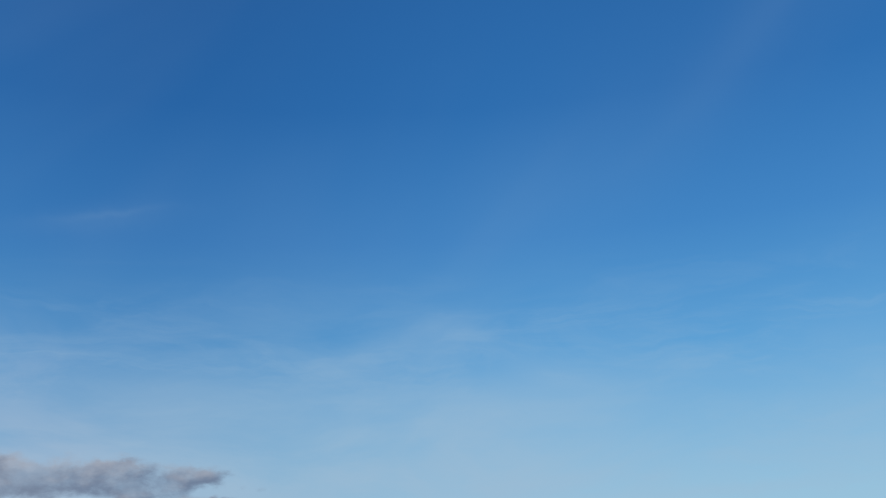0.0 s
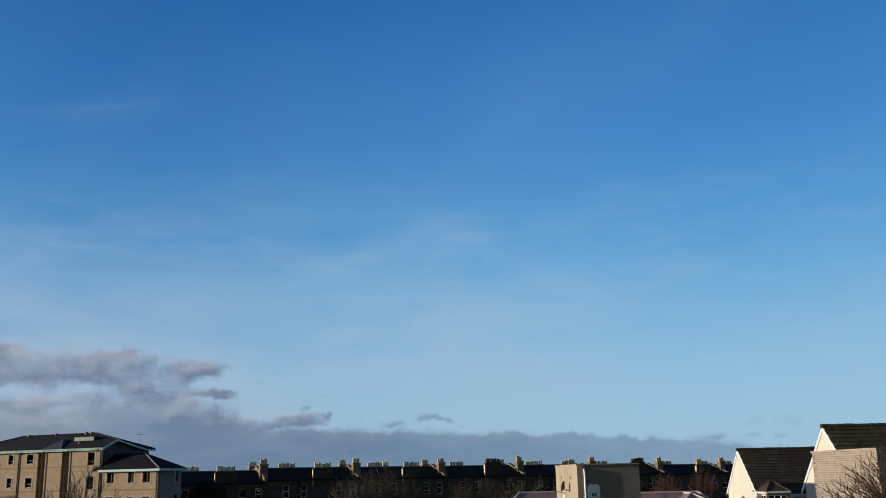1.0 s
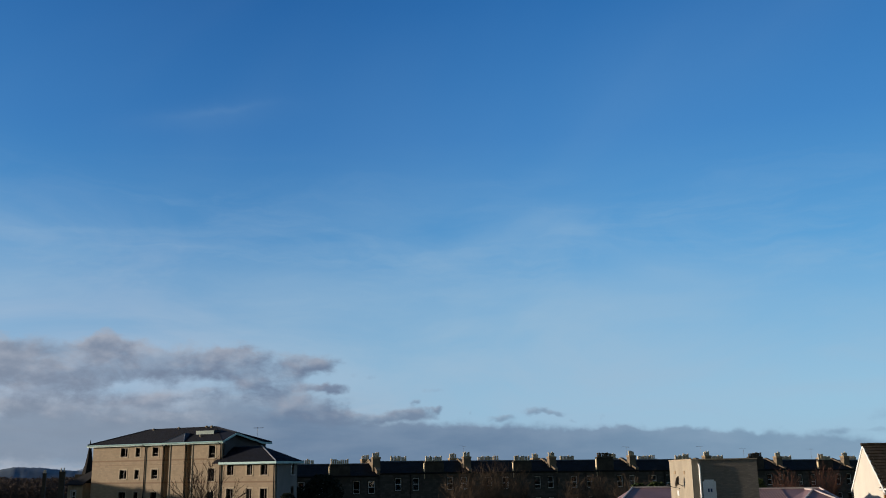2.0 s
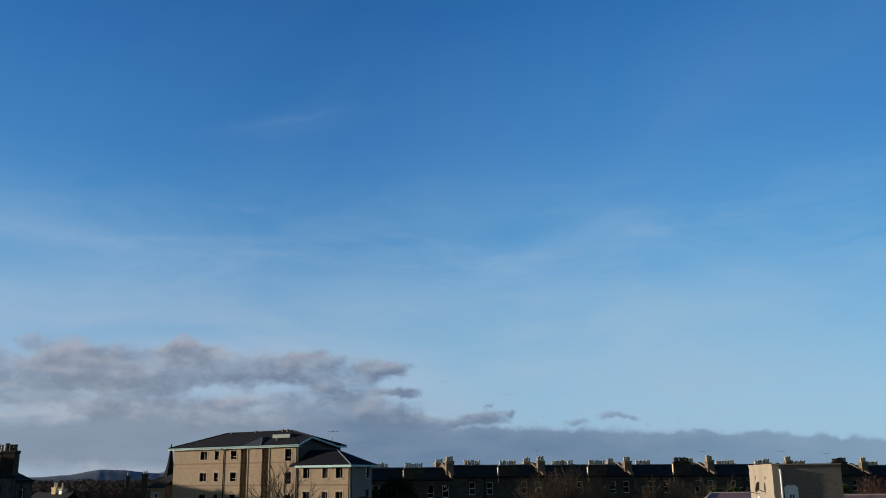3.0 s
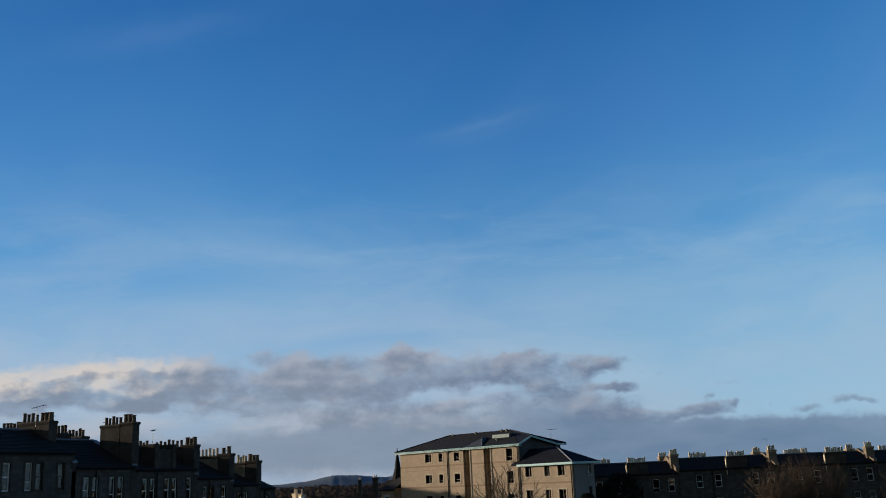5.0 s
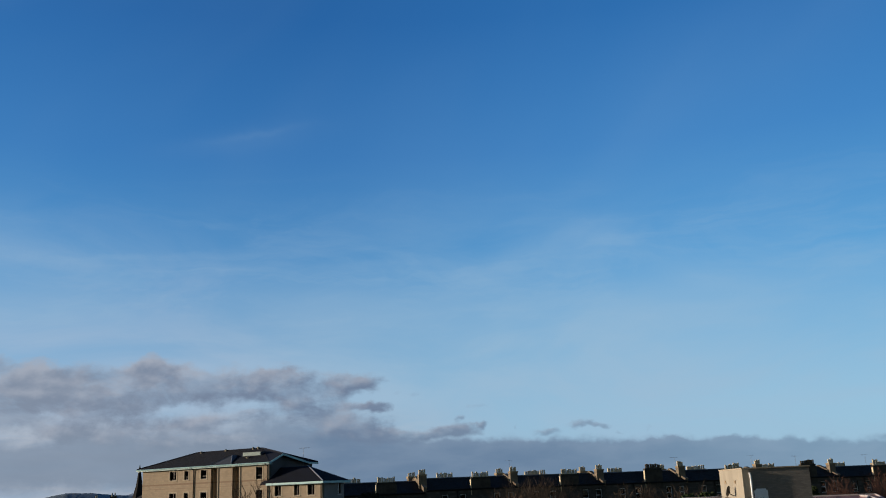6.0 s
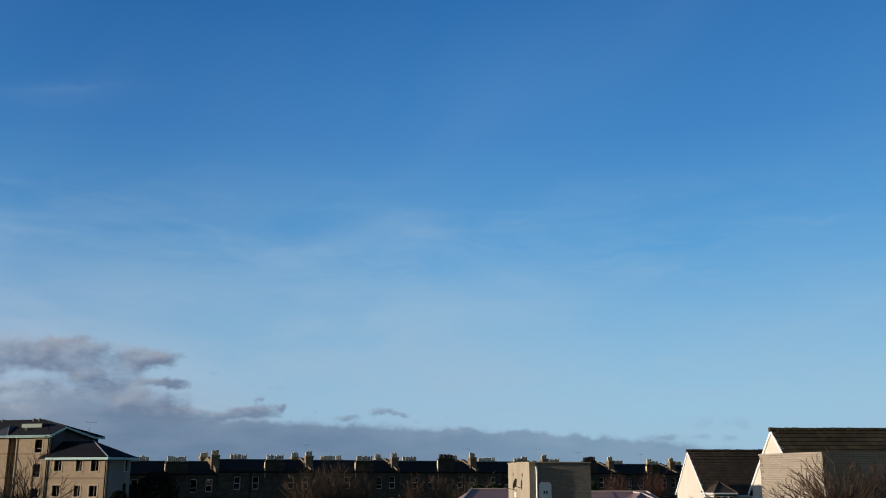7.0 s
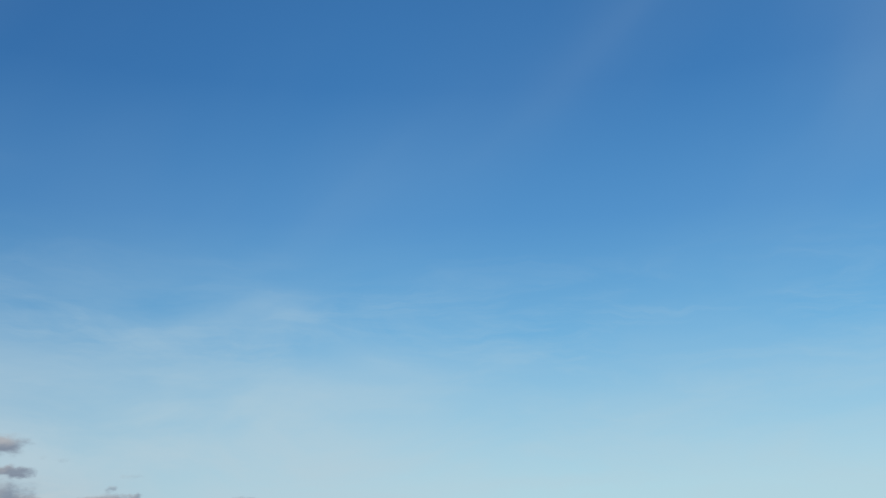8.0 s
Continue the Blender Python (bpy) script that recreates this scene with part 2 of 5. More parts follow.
# ---- materials ----
def surface(name, color, rough=0.85, var=0.3, scale=0.8, fine=14.0, bump=0.25, metal=0.0, streak=0.0, each=0.0, stain=None):
    """A worn surface: broad patches, fine grain and relief; streak draws the patches out downwards, each varies piece from piece."""
    m = bpy.data.materials.new(name)
    m.use_nodes = True
    m.node_tree.nodes.clear()
    n = Nodes(m.node_tree)
    at = n.add("ShaderNodeTexCoord").outputs["Object"]
    wide_at = n.vec("MULTIPLY", at, (1, 1, 1 - 0.85 * streak))
    wide = n.remap(n.noise(wide_at, scale, 4, 0.6), 0.3, 0.7)
    grain = n.noise(at, fine, 5, 0.65)
    dark = tuple(c * (1 - var) for c in color)
    light = tuple(min(1, c * (1 + var * 0.7)) for c in color)
    col = n.mix(wide, dark, light)
    col = n.mix(n.remap(grain, 0.35, 0.7, 0, 0.35), col, tuple(c * 0.55 for c in color))
    if stain:
        spots = n.remap(n.noise(at, scale * 2.7, 6, 0.7), 0.52, 0.72, 0, 0.8)
        col = n.mix(spots, col, stain)
    if each:
        info = n.add("ShaderNodeObjectInfo").outputs["Random"]
        island = n.add("ShaderNodeNewGeometry").outputs["Random Per Island"]
        pick = n.math("FRACT", n.math("ADD", info, island))
        col = n.mix(n.remap(pick, 0, 1, 0, each, False), col, tuple(c * 0.35 for c in color))
    relief = n.add("ShaderNodeBump", {"Strength": bump, "Distance": 0.03, "Height": grain}).outputs[0]
    b = n.add("ShaderNodeBsdfPrincipled", {"Base Color": col, "Roughness": rough, "Metallic": metal, "Normal": relief, "Specular IOR Level": 0.5 if rough < 0.7 else 0.2})
    n.add("ShaderNodeOutputMaterial", {"Surface": b.outputs[0]})
    return m


def coursed(name, color, mortar, width, height, gap=0.012, rough=0.9, var=0.3, axis="x", bands=()):
    """Masonry too far off to pick stones apart: courses in metres, along the wall's own axis."""
    m = bpy.data.materials.new(name)
    m.use_nodes = True
    m.node_tree.nodes.clear()
    n = Nodes(m.node_tree)
    at = n.add("ShaderNodeTexCoord").outputs["Object"]
    xyz = n.add("ShaderNodeSeparateXYZ", {0: at}).outputs
    along = n.math("ADD", xyz[0], xyz[1])
    flat = n.add("ShaderNodeCombineXYZ", {0: along, 1: xyz[2]}).outputs[0]
    brick = n.add("ShaderNodeTexBrick", {"Vector": flat, "Color1": (*[c * (1 + var) for c in color], 1), "Color2": (*[c * (1 - var) for c in color], 1), "Mortar": (*mortar, 1),
                                         "Scale": 1.0, "Mortar Size": gap, "Brick Width": width, "Row Height": height})
    wide = n.remap(n.noise(n.vec("MULTIPLY", at, (1, 1, 0.4)), 0.5, 5, 0.65), 0.3, 0.75, 0, 0.45)
    col = n.mix(wide, brick.outputs[0], tuple(c * 0.62 for c in color))
    for z0, z1, shade in bands:
        inside = n.math("MULTIPLY", n.math("GREATER_THAN", xyz[2], z0), n.math("LESS_THAN", xyz[2], z1))
        col = n.mix(inside, col, shade)
    grain = n.noise(at, 20, 4, 0.7)
    col = n.mix(n.remap(grain, 0.4, 0.7, 0, 0.25), col, tuple(c * 0.5 for c in color))
    relief = n.add("ShaderNodeBump", {"Strength": 0.4, "Distance": 0.02, "Height": n.math("SUBTRACT", grain, brick.outputs[1])}).outputs[0]
    b = n.add("ShaderNodeBsdfPrincipled", {"Base Color": col, "Roughness": rough, "Normal": relief, "Specular IOR Level": 0.2})
    n.add("ShaderNodeOutputMaterial", {"Surface": b.outputs[0]})
    return m


def glass(name):
    m = bpy.data.materials.new(name)
    m.use_nodes = True
    n = Nodes(m.node_tree)
    b = m.node_tree.nodes["Principled BSDF"]
    b.inputs["Base Color"].default_value = (0.32, 0.36, 0.37, 1)
    b.inputs["Roughness"].default_value = 0.03
    b.inputs["Transmission Weight"].default_value = 1.0
    b.inputs["IOR"].default_value = 1.45
    return m


M_BUFF = coursed("buff_blockwork", (0.36, 0.275, 0.19), (0.30, 0.25, 0.19), 0.44, 0.215, 0.012, var=0.10,
                 bands=((10.74, 10.92, (0.25, 0.17, 0.115)), (10.30, 10.36, (0.27, 0.19, 0.13)), (8.2, 8.38, (0.25, 0.17, 0.115)), (5.65, 5.83, (0.25, 0.17, 0.115))))
M_RECON = surface("buff_split_stone", (0.36, 0.31, 0.255), 0.9, 0.16, 0.6, 18, 0.5, each=0.16)
# darker than the buff front: the end wall's shade is in this colour
M_ENDWALL = surface("shaded_wall_grey", (0.21, 0.20, 0.19), 0.9, 0.15, 0.5, 20, 0.2, streak=0.5)
M_MORTAR = surface("grey_mortar", (0.20, 0.165, 0.13), 0.95, 0.2)
M_CREAM = surface("cream_render", (0.61, 0.56, 0.485), 0.9, 0.07, 0.5, 30, 0.2, streak=0.6)
M_PALE = surface("pale_brick_render", (0.37, 0.315, 0.24), 0.9, 0.14, 0.7, 25, 0.3, streak=0.5)
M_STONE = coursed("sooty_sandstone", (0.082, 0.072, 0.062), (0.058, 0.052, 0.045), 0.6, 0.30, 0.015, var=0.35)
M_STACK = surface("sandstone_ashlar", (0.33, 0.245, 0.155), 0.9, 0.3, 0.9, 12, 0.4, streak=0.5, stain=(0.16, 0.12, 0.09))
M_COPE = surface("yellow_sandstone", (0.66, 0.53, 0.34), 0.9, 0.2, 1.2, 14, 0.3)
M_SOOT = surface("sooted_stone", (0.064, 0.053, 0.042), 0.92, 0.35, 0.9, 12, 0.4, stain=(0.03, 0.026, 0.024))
# dark copy of the pot clay, with the street's shade in its colour
M_SHADEPOT = surface("shaded_clay", (0.16, 0.115, 0.08), 0.85, 0.3, 2.0, 20, 0.2, each=0.5)
M_POT = surface("fired_clay", (0.72, 0.60, 0.43), 0.8, 0.25, 2.0, 20, 0.2, each=0.35)
# stack stone darkened: the shade of the stack fronts is put into the colour
M_STACKSHADE = surface("shaded_sandstone", (0.19, 0.145, 0.10), 0.9, 0.3, 0.9, 12, 0.4, streak=0.5, stain=(0.09, 0.07, 0.055))
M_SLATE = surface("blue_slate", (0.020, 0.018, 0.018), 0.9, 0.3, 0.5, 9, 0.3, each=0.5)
M_SLATE_NEW = surface("new_slate", (0.0065, 0.0095, 0.021), 0.85, 0.2, 0.4, 10, 0.2, each=0.35)
M_TILE = surface("brown_concrete_tile", (0.075, 0.056, 0.040), 0.9, 0.35, 0.45, 16, 0.4, each=0.5, stain=(0.035, 0.035, 0.018))
M_TILE_MOSS = surface("mossy_concrete_tile", (0.085, 0.066, 0.042), 0.9, 0.4, 0.5, 16, 0.4, each=0.55, stain=(0.105, 0.115, 0.035))
M_GABLET = surface("grey_lit_lead_slate", (0.055, 0.062, 0.078), 0.8, 0.2, 0.8, 10, 0.2)
M_TEAL = surface("pale_teal_fascia", (0.30, 0.50, 0.50), 0.45, 0.08, 0.6, 20, 0.05)
M_TEALGLASS = surface("dull_teal_glazing", (0.10, 0.17, 0.17), 0.3, 0.2, 1.0, 10, 0.05)
M_LEAD = surface("grey_lead", (0.17, 0.18, 0.20), 0.55, 0.2, 1.0, 10, 0.1, metal=0.3)
M_WHITE = surface("white_paint", (0.78, 0.78, 0.76), 0.5, 0.08, 1.0, 20, 0.05)
M_UPVC = surface("white_plastic", (0.80, 0.80, 0.80), 0.35, 0.05, 1.0, 20, 0.03)
M_BROWN = surface("brown_joinery", (0.075, 0.045, 0.03), 0.55, 0.2, 1.5, 20, 0.1)
M_ORANGE = surface("oiled_pine", (0.40, 0.19, 0.07), 0.55, 0.2, 2.0, 20, 0.1)
M_SURROUND = surface("grey_stone_margin", (0.42, 0.41, 0.40), 0.85, 0.15, 1.0, 18, 0.2)
M_SURROUND_PALE = surface("pale_cast_stone", (0.42, 0.34, 0.245), 0.85, 0.1, 1.0, 18, 0.2)
M_DARKPIPE = surface("black_iron", (0.016, 0.016, 0.017), 0.85, 0.2, 1.0, 18, 0.1)
M_BLIND = surface("pale_blind", (0.42, 0.42, 0.40), 0.9, 0.08, 2.0, 20, 0.05)
M_PINK = surface("faded_red_metal_roof", (0.27, 0.155, 0.14), 0.6, 0.2, 0.6, 12, 0.1, streak=0.4, each=0.15)
M_PINKRIDGE = surface("pale_metal_ridge", (0.55, 0.46, 0.42), 0.5, 0.12, 1.0, 12, 0.05)
M_BARK = surface("brown_bark", (0.085, 0.058, 0.040), 0.95, 0.3, 2.0, 20, 0.4)
M_TWIG = surface("bare_twigs", (0.14, 0.098, 0.068), 0.95, 0.3, 0.7, 8, 0.1, each=0.5)
M_NEARTWIG = surface("dark_brown_twigs", (0.095, 0.062, 0.044), 0.95, 0.3, 0.9, 8, 0.1, each=0.5)
M_DIM = surface("dim_room", (0.035, 0.03, 0.026), 0.9, 0.2)
# stands in for shade on the apartment block's sunless side
M_SIDESHADE = surface("shaded_side_grey", (0.075, 0.078, 0.085), 0.85, 0.2, 0.6, 8, 0.2)
M_PINKRIB = surface("red_metal_rib", (0.36, 0.23, 0.205), 0.6, 0.15)
M_REDTWIG = surface("reddish_twigs", (0.17, 0.085, 0.06), 0.95, 0.3, 0.7, 8, 0.1, each=0.5)
M_EVERGREEN = surface("dark_evergreen", (0.020, 0.026, 0.014), 0.9, 0.4, 0.7, 8, 0.2, each=0.5)
M_LEAF = surface("green_leaves", (0.050, 0.070, 0.022), 0.8, 0.4, 0.8, 8, 0.2, each=0.6)
M_WOOD = surface("winter_woodland", (0.072, 0.050, 0.040), 0.95, 0.3, 0.02, 0.4, 0.2, each=0.1)
# the blue haze of distance is put into both hill colours
M_HILL = surface("hazed_hill", (0.085, 0.125, 0.165), 1.0, 0.3, 0.004, 0.05, 0.0)
M_HILLFAR = surface("pale_hazed_hill", (0.19, 0.25, 0.33), 1.0, 0.15, 0.003, 0.05, 0.0)
M_GROUND = surface("winter_grass_and_tarmac", (0.06, 0.062, 0.045), 0.95, 0.4, 0.03, 3, 0.3, stain=(0.05, 0.05, 0.052))
M_GLASS = glass("window_glass")
M_DISH = surface("grey_painted_steel", (0.028, 0.028, 0.030), 0.5, 0.2, 2, 20, 0.1)
M_SIGN = surface("white_enamel", (0.80, 0.84, 0.88), 0.4, 0.05, 1, 20, 0.02)
M_INK = surface("dark_blue_lettering", (0.03, 0.05, 0.14), 0.5, 0.1)
M_ALU = surface("dull_aluminium", (0.20, 0.20, 0.21), 0.6, 0.1, 2, 20, 0.05, metal=0.8)


# ---- building helpers ----
def part(name, bm, material, parent, label="", at=(0, 0, 0), kind=""):
    """Links a bmesh as one mesh object under a thing or a part."""
    me = bpy.data.meshes.new(name)
    bm.to_mesh(me)
    bm.free()
    me.materials.append(material)
    return part_of(name, me, parent, label, at, kind)


def part_of(name, me, parent, label="", at=(0, 0, 0), kind="", turn=0.0):
    ob = new(name, me)
    ob.parent = parent
    ob.location = at
    ob.rotation_euler = (0, 0, radians(turn))
    if label or kind:
        tagged(ob, label, kind=kind)
    return ob


def mesh_of(name, bm, material):
    me = bpy.data.meshes.new(name)
    bm.to_mesh(me)
    bm.free()
    me.materials.append(material)
    return me


def thing(name, label, category, m, group="", kind=""):
    ob = new(name)
    ob.empty_display_size = 0.3
    ob.matrix_world = m
    return tagged(ob, label, category, group, kind)


def solid(bm, pts, faces):
    v = [bm.verts.new(p) for p in pts]
    for f in faces:
        bm.faces.new([v[i] for i in f])
    return v


BOX_FACES = ((0, 3, 2, 1), (4, 5, 6, 7), (0, 1, 5, 4), (1, 2, 6, 5), (2, 3, 7, 6), (3, 0, 4, 7))


def box(bm, a, b, m=None):
    pts = [Vector((x, y, z)) for z in (a[2], b[2]) for x, y in ((a[0], a[1]), (b[0], a[1]), (b[0], b[1]), (a[0], b[1]))]
    solid(bm, [m @ p for p in pts] if m else pts, BOX_FACES)
    return bm


def taper(bm, x, y, z0, z1, a0, b0, a1, b1):
    """A block whose foot measures a0 by b0 and whose head measures a1 by b1."""
    pts = [(x + sx * a / 2, y + sy * b / 2, z) for z, a, b in ((z0, a0, b0), (z1, a1, b1)) for sx, sy in ((-1, -1), (1, -1), (1, 1), (-1, 1))]
    solid(bm, pts, BOX_FACES)


def tube(bm, p, q, r0, r1=None, sides=6, cap=True):
    p, q = Vector(p), Vector(q)
    r1 = r0 if r1 is None else r1
    d = (q - p).normalized()
    side = d.cross(Vector((0, 0, 1)) if abs(d.z) < 0.9 else Vector((1, 0, 0))).normalized()
    up = d.cross(side)
    rings = []
    for c, r in ((p, r0), (q, r1)):
        rings.append([bm.verts.new(c + (side * math.cos(2 * math.pi * i / sides) + up * math.sin(2 * math.pi * i / sides)) * r) for i in range(sides)])
    for i in range(sides):
        j = (i + 1) % sides
        bm.faces.new((rings[0][i], rings[0][j], rings[1][j], rings[1][i]))
    if cap:
        bm.faces.new(rings[0][::-1])
        bm.faces.new(rings[1])


def lathe(bm, rings, sides=10, at=(0, 0, 0)):
    """Rings of (radius, height) round the upright through at."""
    last = None
    for r, z in rings:
        ring = [bm.verts.new((at[0] + r * math.cos(2 * math.pi * i / sides), at[1] + r * math.sin(2 * math.pi * i / sides), at[2] + z)) for i in range(sides)]
        if last:
            for i in range(sides):
                bm.faces.new((last[i], last[(i + 1) % sides], ring[(i + 1) % sides], ring[i]))
        else:
            bm.faces.new(ring[::-1])
        last = ring
    bm.faces.new(last)


def pierced(bm, u0, u1, z0, z1, holes, y0, y1):
    """A wall along x from u0 to u1, its face at y0 and its back at y1, with real openings."""
    us = sorted({u0, u1, *[u for h in holes for u in h[:2] if u0 < u < u1]})
    zs = sorted({z0, z1, *[z for h in holes for z in h[2:] if z0 < z < z1]})
    for za, zb in zip(zs, zs[1:]):
        run = None
        for ua, ub in zip(us, us[1:]):
            c, d = (ua + ub) / 2, (za + zb) / 2
            hole = any(h[0] < c < h[1] and h[2] < d < h[3] for h in holes)
            if not hole:
                run = (run[0], ub) if run else (ua, ub)
            if run and (hole or ub == us[-1]):
                box(bm, (run[0], y0, za), (run[1], y1, zb))
                run = None
    return bm


WINDOW_MESHES = {}


def window(parent, u, z, w, h, y, frame_mat, style="sash", turn=0.0, blind=0.0, margin=None, label=""):
    """A window with its foot's left corner at (u, z) in the wall's face y: frame and bars, glass, sill and, at times, a blind."""
    key = (round(w, 2), round(h, 2), style, frame_mat.name, blind, margin.name if margin else "")
    if key not in WINDOW_MESHES:
        bar = 0.085 if style == "sash" else 0.06
        bm = bmesh.new()
        box(bm, (0, 0.10, 0), (bar, 0.17, h))
        box(bm, (w - bar, 0.10, 0), (w, 0.17, h))
        box(bm, (bar, 0.10, 0), (w - bar, 0.17, bar))
        box(bm, (bar, 0.10, h - bar), (w - bar, 0.17, h))
        if style == "sash":
            box(bm, (bar, 0.095, h * 0.48), (w - bar, 0.165, h * 0.48 + bar * 0.9))
        elif style == "split":
            box(bm, (bar, 0.105, h * 0.30), (w - bar, 0.165, h * 0.30 + bar))
        elif style == "casement":
            box(bm, (w * 0.52, 0.105, bar), (w * 0.52 + bar, 0.165, h - bar))
        fr = mesh_of("window", bm, frame_mat)
        bm = bmesh.new()
        box(bm, (bar, 0.13, bar), (w - bar, 0.138, h - bar))
        pane = mesh_of("pane", bm, M_GLASS)
        bm = bmesh.new()
        box(bm, (-0.10, -0.07, -0.10), (w + 0.10, 0.12, 0))
        sill = mesh_of("sill", bm, margin or M_SURROUND)
        rim = None
        if margin:
            bm = bmesh.new()
            box(bm, (-0.16, -0.025, 0), (0, 0.1, h + 0.16))
            box(bm, (w, -0.025, 0), (w + 0.16, 0.1, h + 0.16))
            box(bm, (0, -0.025, h), (w, 0.1, h + 0.16))
            rim = mesh_of("margin", bm, margin)
        drop = None
        if blind:
            bm = bmesh.new()
            box(bm, (bar, 0.20, h * (1 - blind)), (w - bar, 0.21, h - bar))
            drop = mesh_of("blind", bm, M_BLIND)
        WINDOW_MESHES[key] = fr, pane, sill, rim, drop
    fr, pane, sill, rim, drop = WINDOW_MESHES[key]
    win = part_of("window", fr, parent, label, (u, y, z), turn=turn)
    glazed = part_of("pane", pane, win)
    glazed.visible_shadow = False
    part_of("sill", sill, win)
    if rim:
        part_of("margin", rim, win)
    if drop:
        part_of("blind", drop, win)
    return win


def slope_roof(bm, corners, thick=0.12):
    """One flat roof slope from its four (or three) corners, counted so that its outer side is up."""
    top = [Vector(c) for c in corners]
    n = (top[1] - top[0]).cross(top[-1] - top[0]).normalized()
    if n.z < 0:
        top.reverse()
        n = -n
    low = [c - Vector((0, 0, thick)) for c in top]
    k = len(top)
    solid(bm, top + low, [tuple(range(k)), tuple(range(2 * k - 1, k - 1, -1))] + [(i, i + k, (i + 1) % k + k, (i + 1) % k) for i in range(k)])


def tile_slope(bm, a, b, c, d, width, course, rnd, lift=0.02, clip=None):
    """Lapped tiles or slates over the slope whose eave runs a to b and whose ridge runs d to c."""
    a, b, c, d = Vector(a), Vector(b), Vector(c), Vector(d)
    n = (b - a).cross(d - a).normalized()
    if n.z < 0:
        n = -n
    rows = max(1, int(((d - a).length + (c - b).length) / 2 / course))
    for r in range(rows):
        t0, t1 = r / rows, min(1.0, (r + 1.12) / rows)
        l0, r0, l1, r1 = a.lerp(d, t0), b.lerp(c, t0), a.lerp(d, t1), b.lerp(c, t1)
        cols = max(1, int((r0 - l0).length / width))
        for k in range(cols):
            s0, s1 = (k + 0.03 + 0.5 * (r % 2)) / cols, (k + 0.97 + 0.5 * (r % 2)) / cols
            s0, s1 = min(1, s0), min(1, s1)
            if s1 - s0 < 0.2 / cols:
                continue
            h0, h1 = n * (lift + 0.022 + rnd.uniform(0, 0.012)), n * (lift * 0.3)
            p = [l0.lerp(r0, s0) + h0, l0.lerp(r0, s1) + h0, l1.lerp(r1, s1) + h1, l1.lerp(r1, s0) + h1]
            q = [l0.lerp(r0, s0), l0.lerp(r0, s1)]
            v = [bm.verts.new(x) for x in p + q]
            bm.faces.new(v[:4])
            bm.faces.new((v[1], v[0], v[4], v[5]))


POT_MESHES = []
for k, (r, h) in enumerate(((0.13, 0.72), (0.15, 0.85), (0.12, 0.60), (0.14, 1.0))):
    pot_bm = bmesh.new()
    lathe(pot_bm, ((r * 1.14, 0), (r * 1.14, 0.06), (r * 1.04, 0.10), (r * 0.95, h - 0.12), (r * 1.06, h - 0.10), (r * 1.06, h), (r * 0.8, h), (r * 0.75, h - 0.2)), 10)
    POT_MESHES.append(mesh_of("chimney_pot", pot_bm, M_POT))
# same pots again, darkened as if standing in shade
SHADED_POTS = [mesh.copy() for mesh in POT_MESHES]
for mesh in SHADED_POTS:
    mesh.materials[0] = M_SHADEPOT


def stack(parent, x, y, z0, z1, wx, wy, pots, rnd, along="x", body=None, tall=(0, 1), label="", cope=None, shapes=None):
    """A chimney stack with its plinth, projecting cope and clay pots."""
    bm = bmesh.new()
    box(bm, (x - wx / 2, y - wy / 2, z0), (x + wx / 2, y + wy / 2, z1 - 0.28))
    ob = part("chimney_stack", bm, body or M_STACK, parent, label)
    bm = bmesh.new()
    taper(bm, x, y, z1 - 0.28, z1 - 0.12, wx + 0.03, wy + 0.03, wx + 0.15, wy + 0.15)
    taper(bm, x, y, z1 - 0.12, z1, wx + 0.15, wy + 0.15, wx + 0.08, wy + 0.08)
    part("cope", bm, cope or M_COPE, ob)
    for i in range(pots):
        s = (i + 0.5) / pots - 0.5
        px, py = (x + s * wx * 0.94, y) if along == "x" else (x, y + s * wy * 0.94)
        pot = part_of("chimney_pot", (shapes or POT_MESHES)[rnd.choice(tall)], ob, at=(px + rnd.uniform(-0.03, 0.03), py, z1 - 0.02), turn=rnd.uniform(0, 30))
        pot.scale = (1, 1, rnd.uniform(0.88, 1.08))
    return ob


def aerial(name, m, height, arms, label, tilt=0.0):
    """A television aerial: mast, boom and cross rods."""
    a = thing(name, label, "aerial", m, "aerials on the roofs")
    bm = bmesh.new()
    tube(bm, (0, 0, 0), (0, 0, height), 0.022, 0.016)
    part("mast", bm, M_ALU, a)
    bm = bmesh.new()
    tube(bm, (-0.45, 0, height - 0.08), (0.75, 0, height - 0.08 + tilt), 0.018)
    part("boom", bm, M_ALU, a)
    for i in range(arms):
        bm = bmesh.new()
        x = -0.4 + 1.1 * i / max(1, arms - 1)
        tube(bm, (x, -0.22, height - 0.06 + tilt * i / arms), (x, 0.22, height - 0.06 + tilt * i / arms), 0.012, sides=4)
        part("rod", bm, M_ALU, a)
    return a


# ---- the ground, hills and far woods ----
def build_ground():
    bm = bmesh.new()
    rings = [0, 30, 80, 160, 320, 700, 1500, 3000, 4700]
    last = None
    for r in rings:
        if r == 0:
            last = [bm.verts.new((0, 60, 0))]
            continue
        ring = [bm.verts.new((r * math.cos(2 * math.pi * i / 72), 60 + r * math.sin(2 * math.pi * i / 72), 0)) for i in range(72)]
        for i in range(72):
            j = (i + 1) % 72
            if len(last) == 1:
                bm.faces.new((last[0], ring[i], ring[j]))
            else:
                bm.faces.new((last[i], ring[i], ring[j], last[j]))
        last = ring
    tagged(new("ground", mesh_of("ground", bm, M_GROUND)), "dull winter grass and tarmac between the houses", "ground", kind="structure")


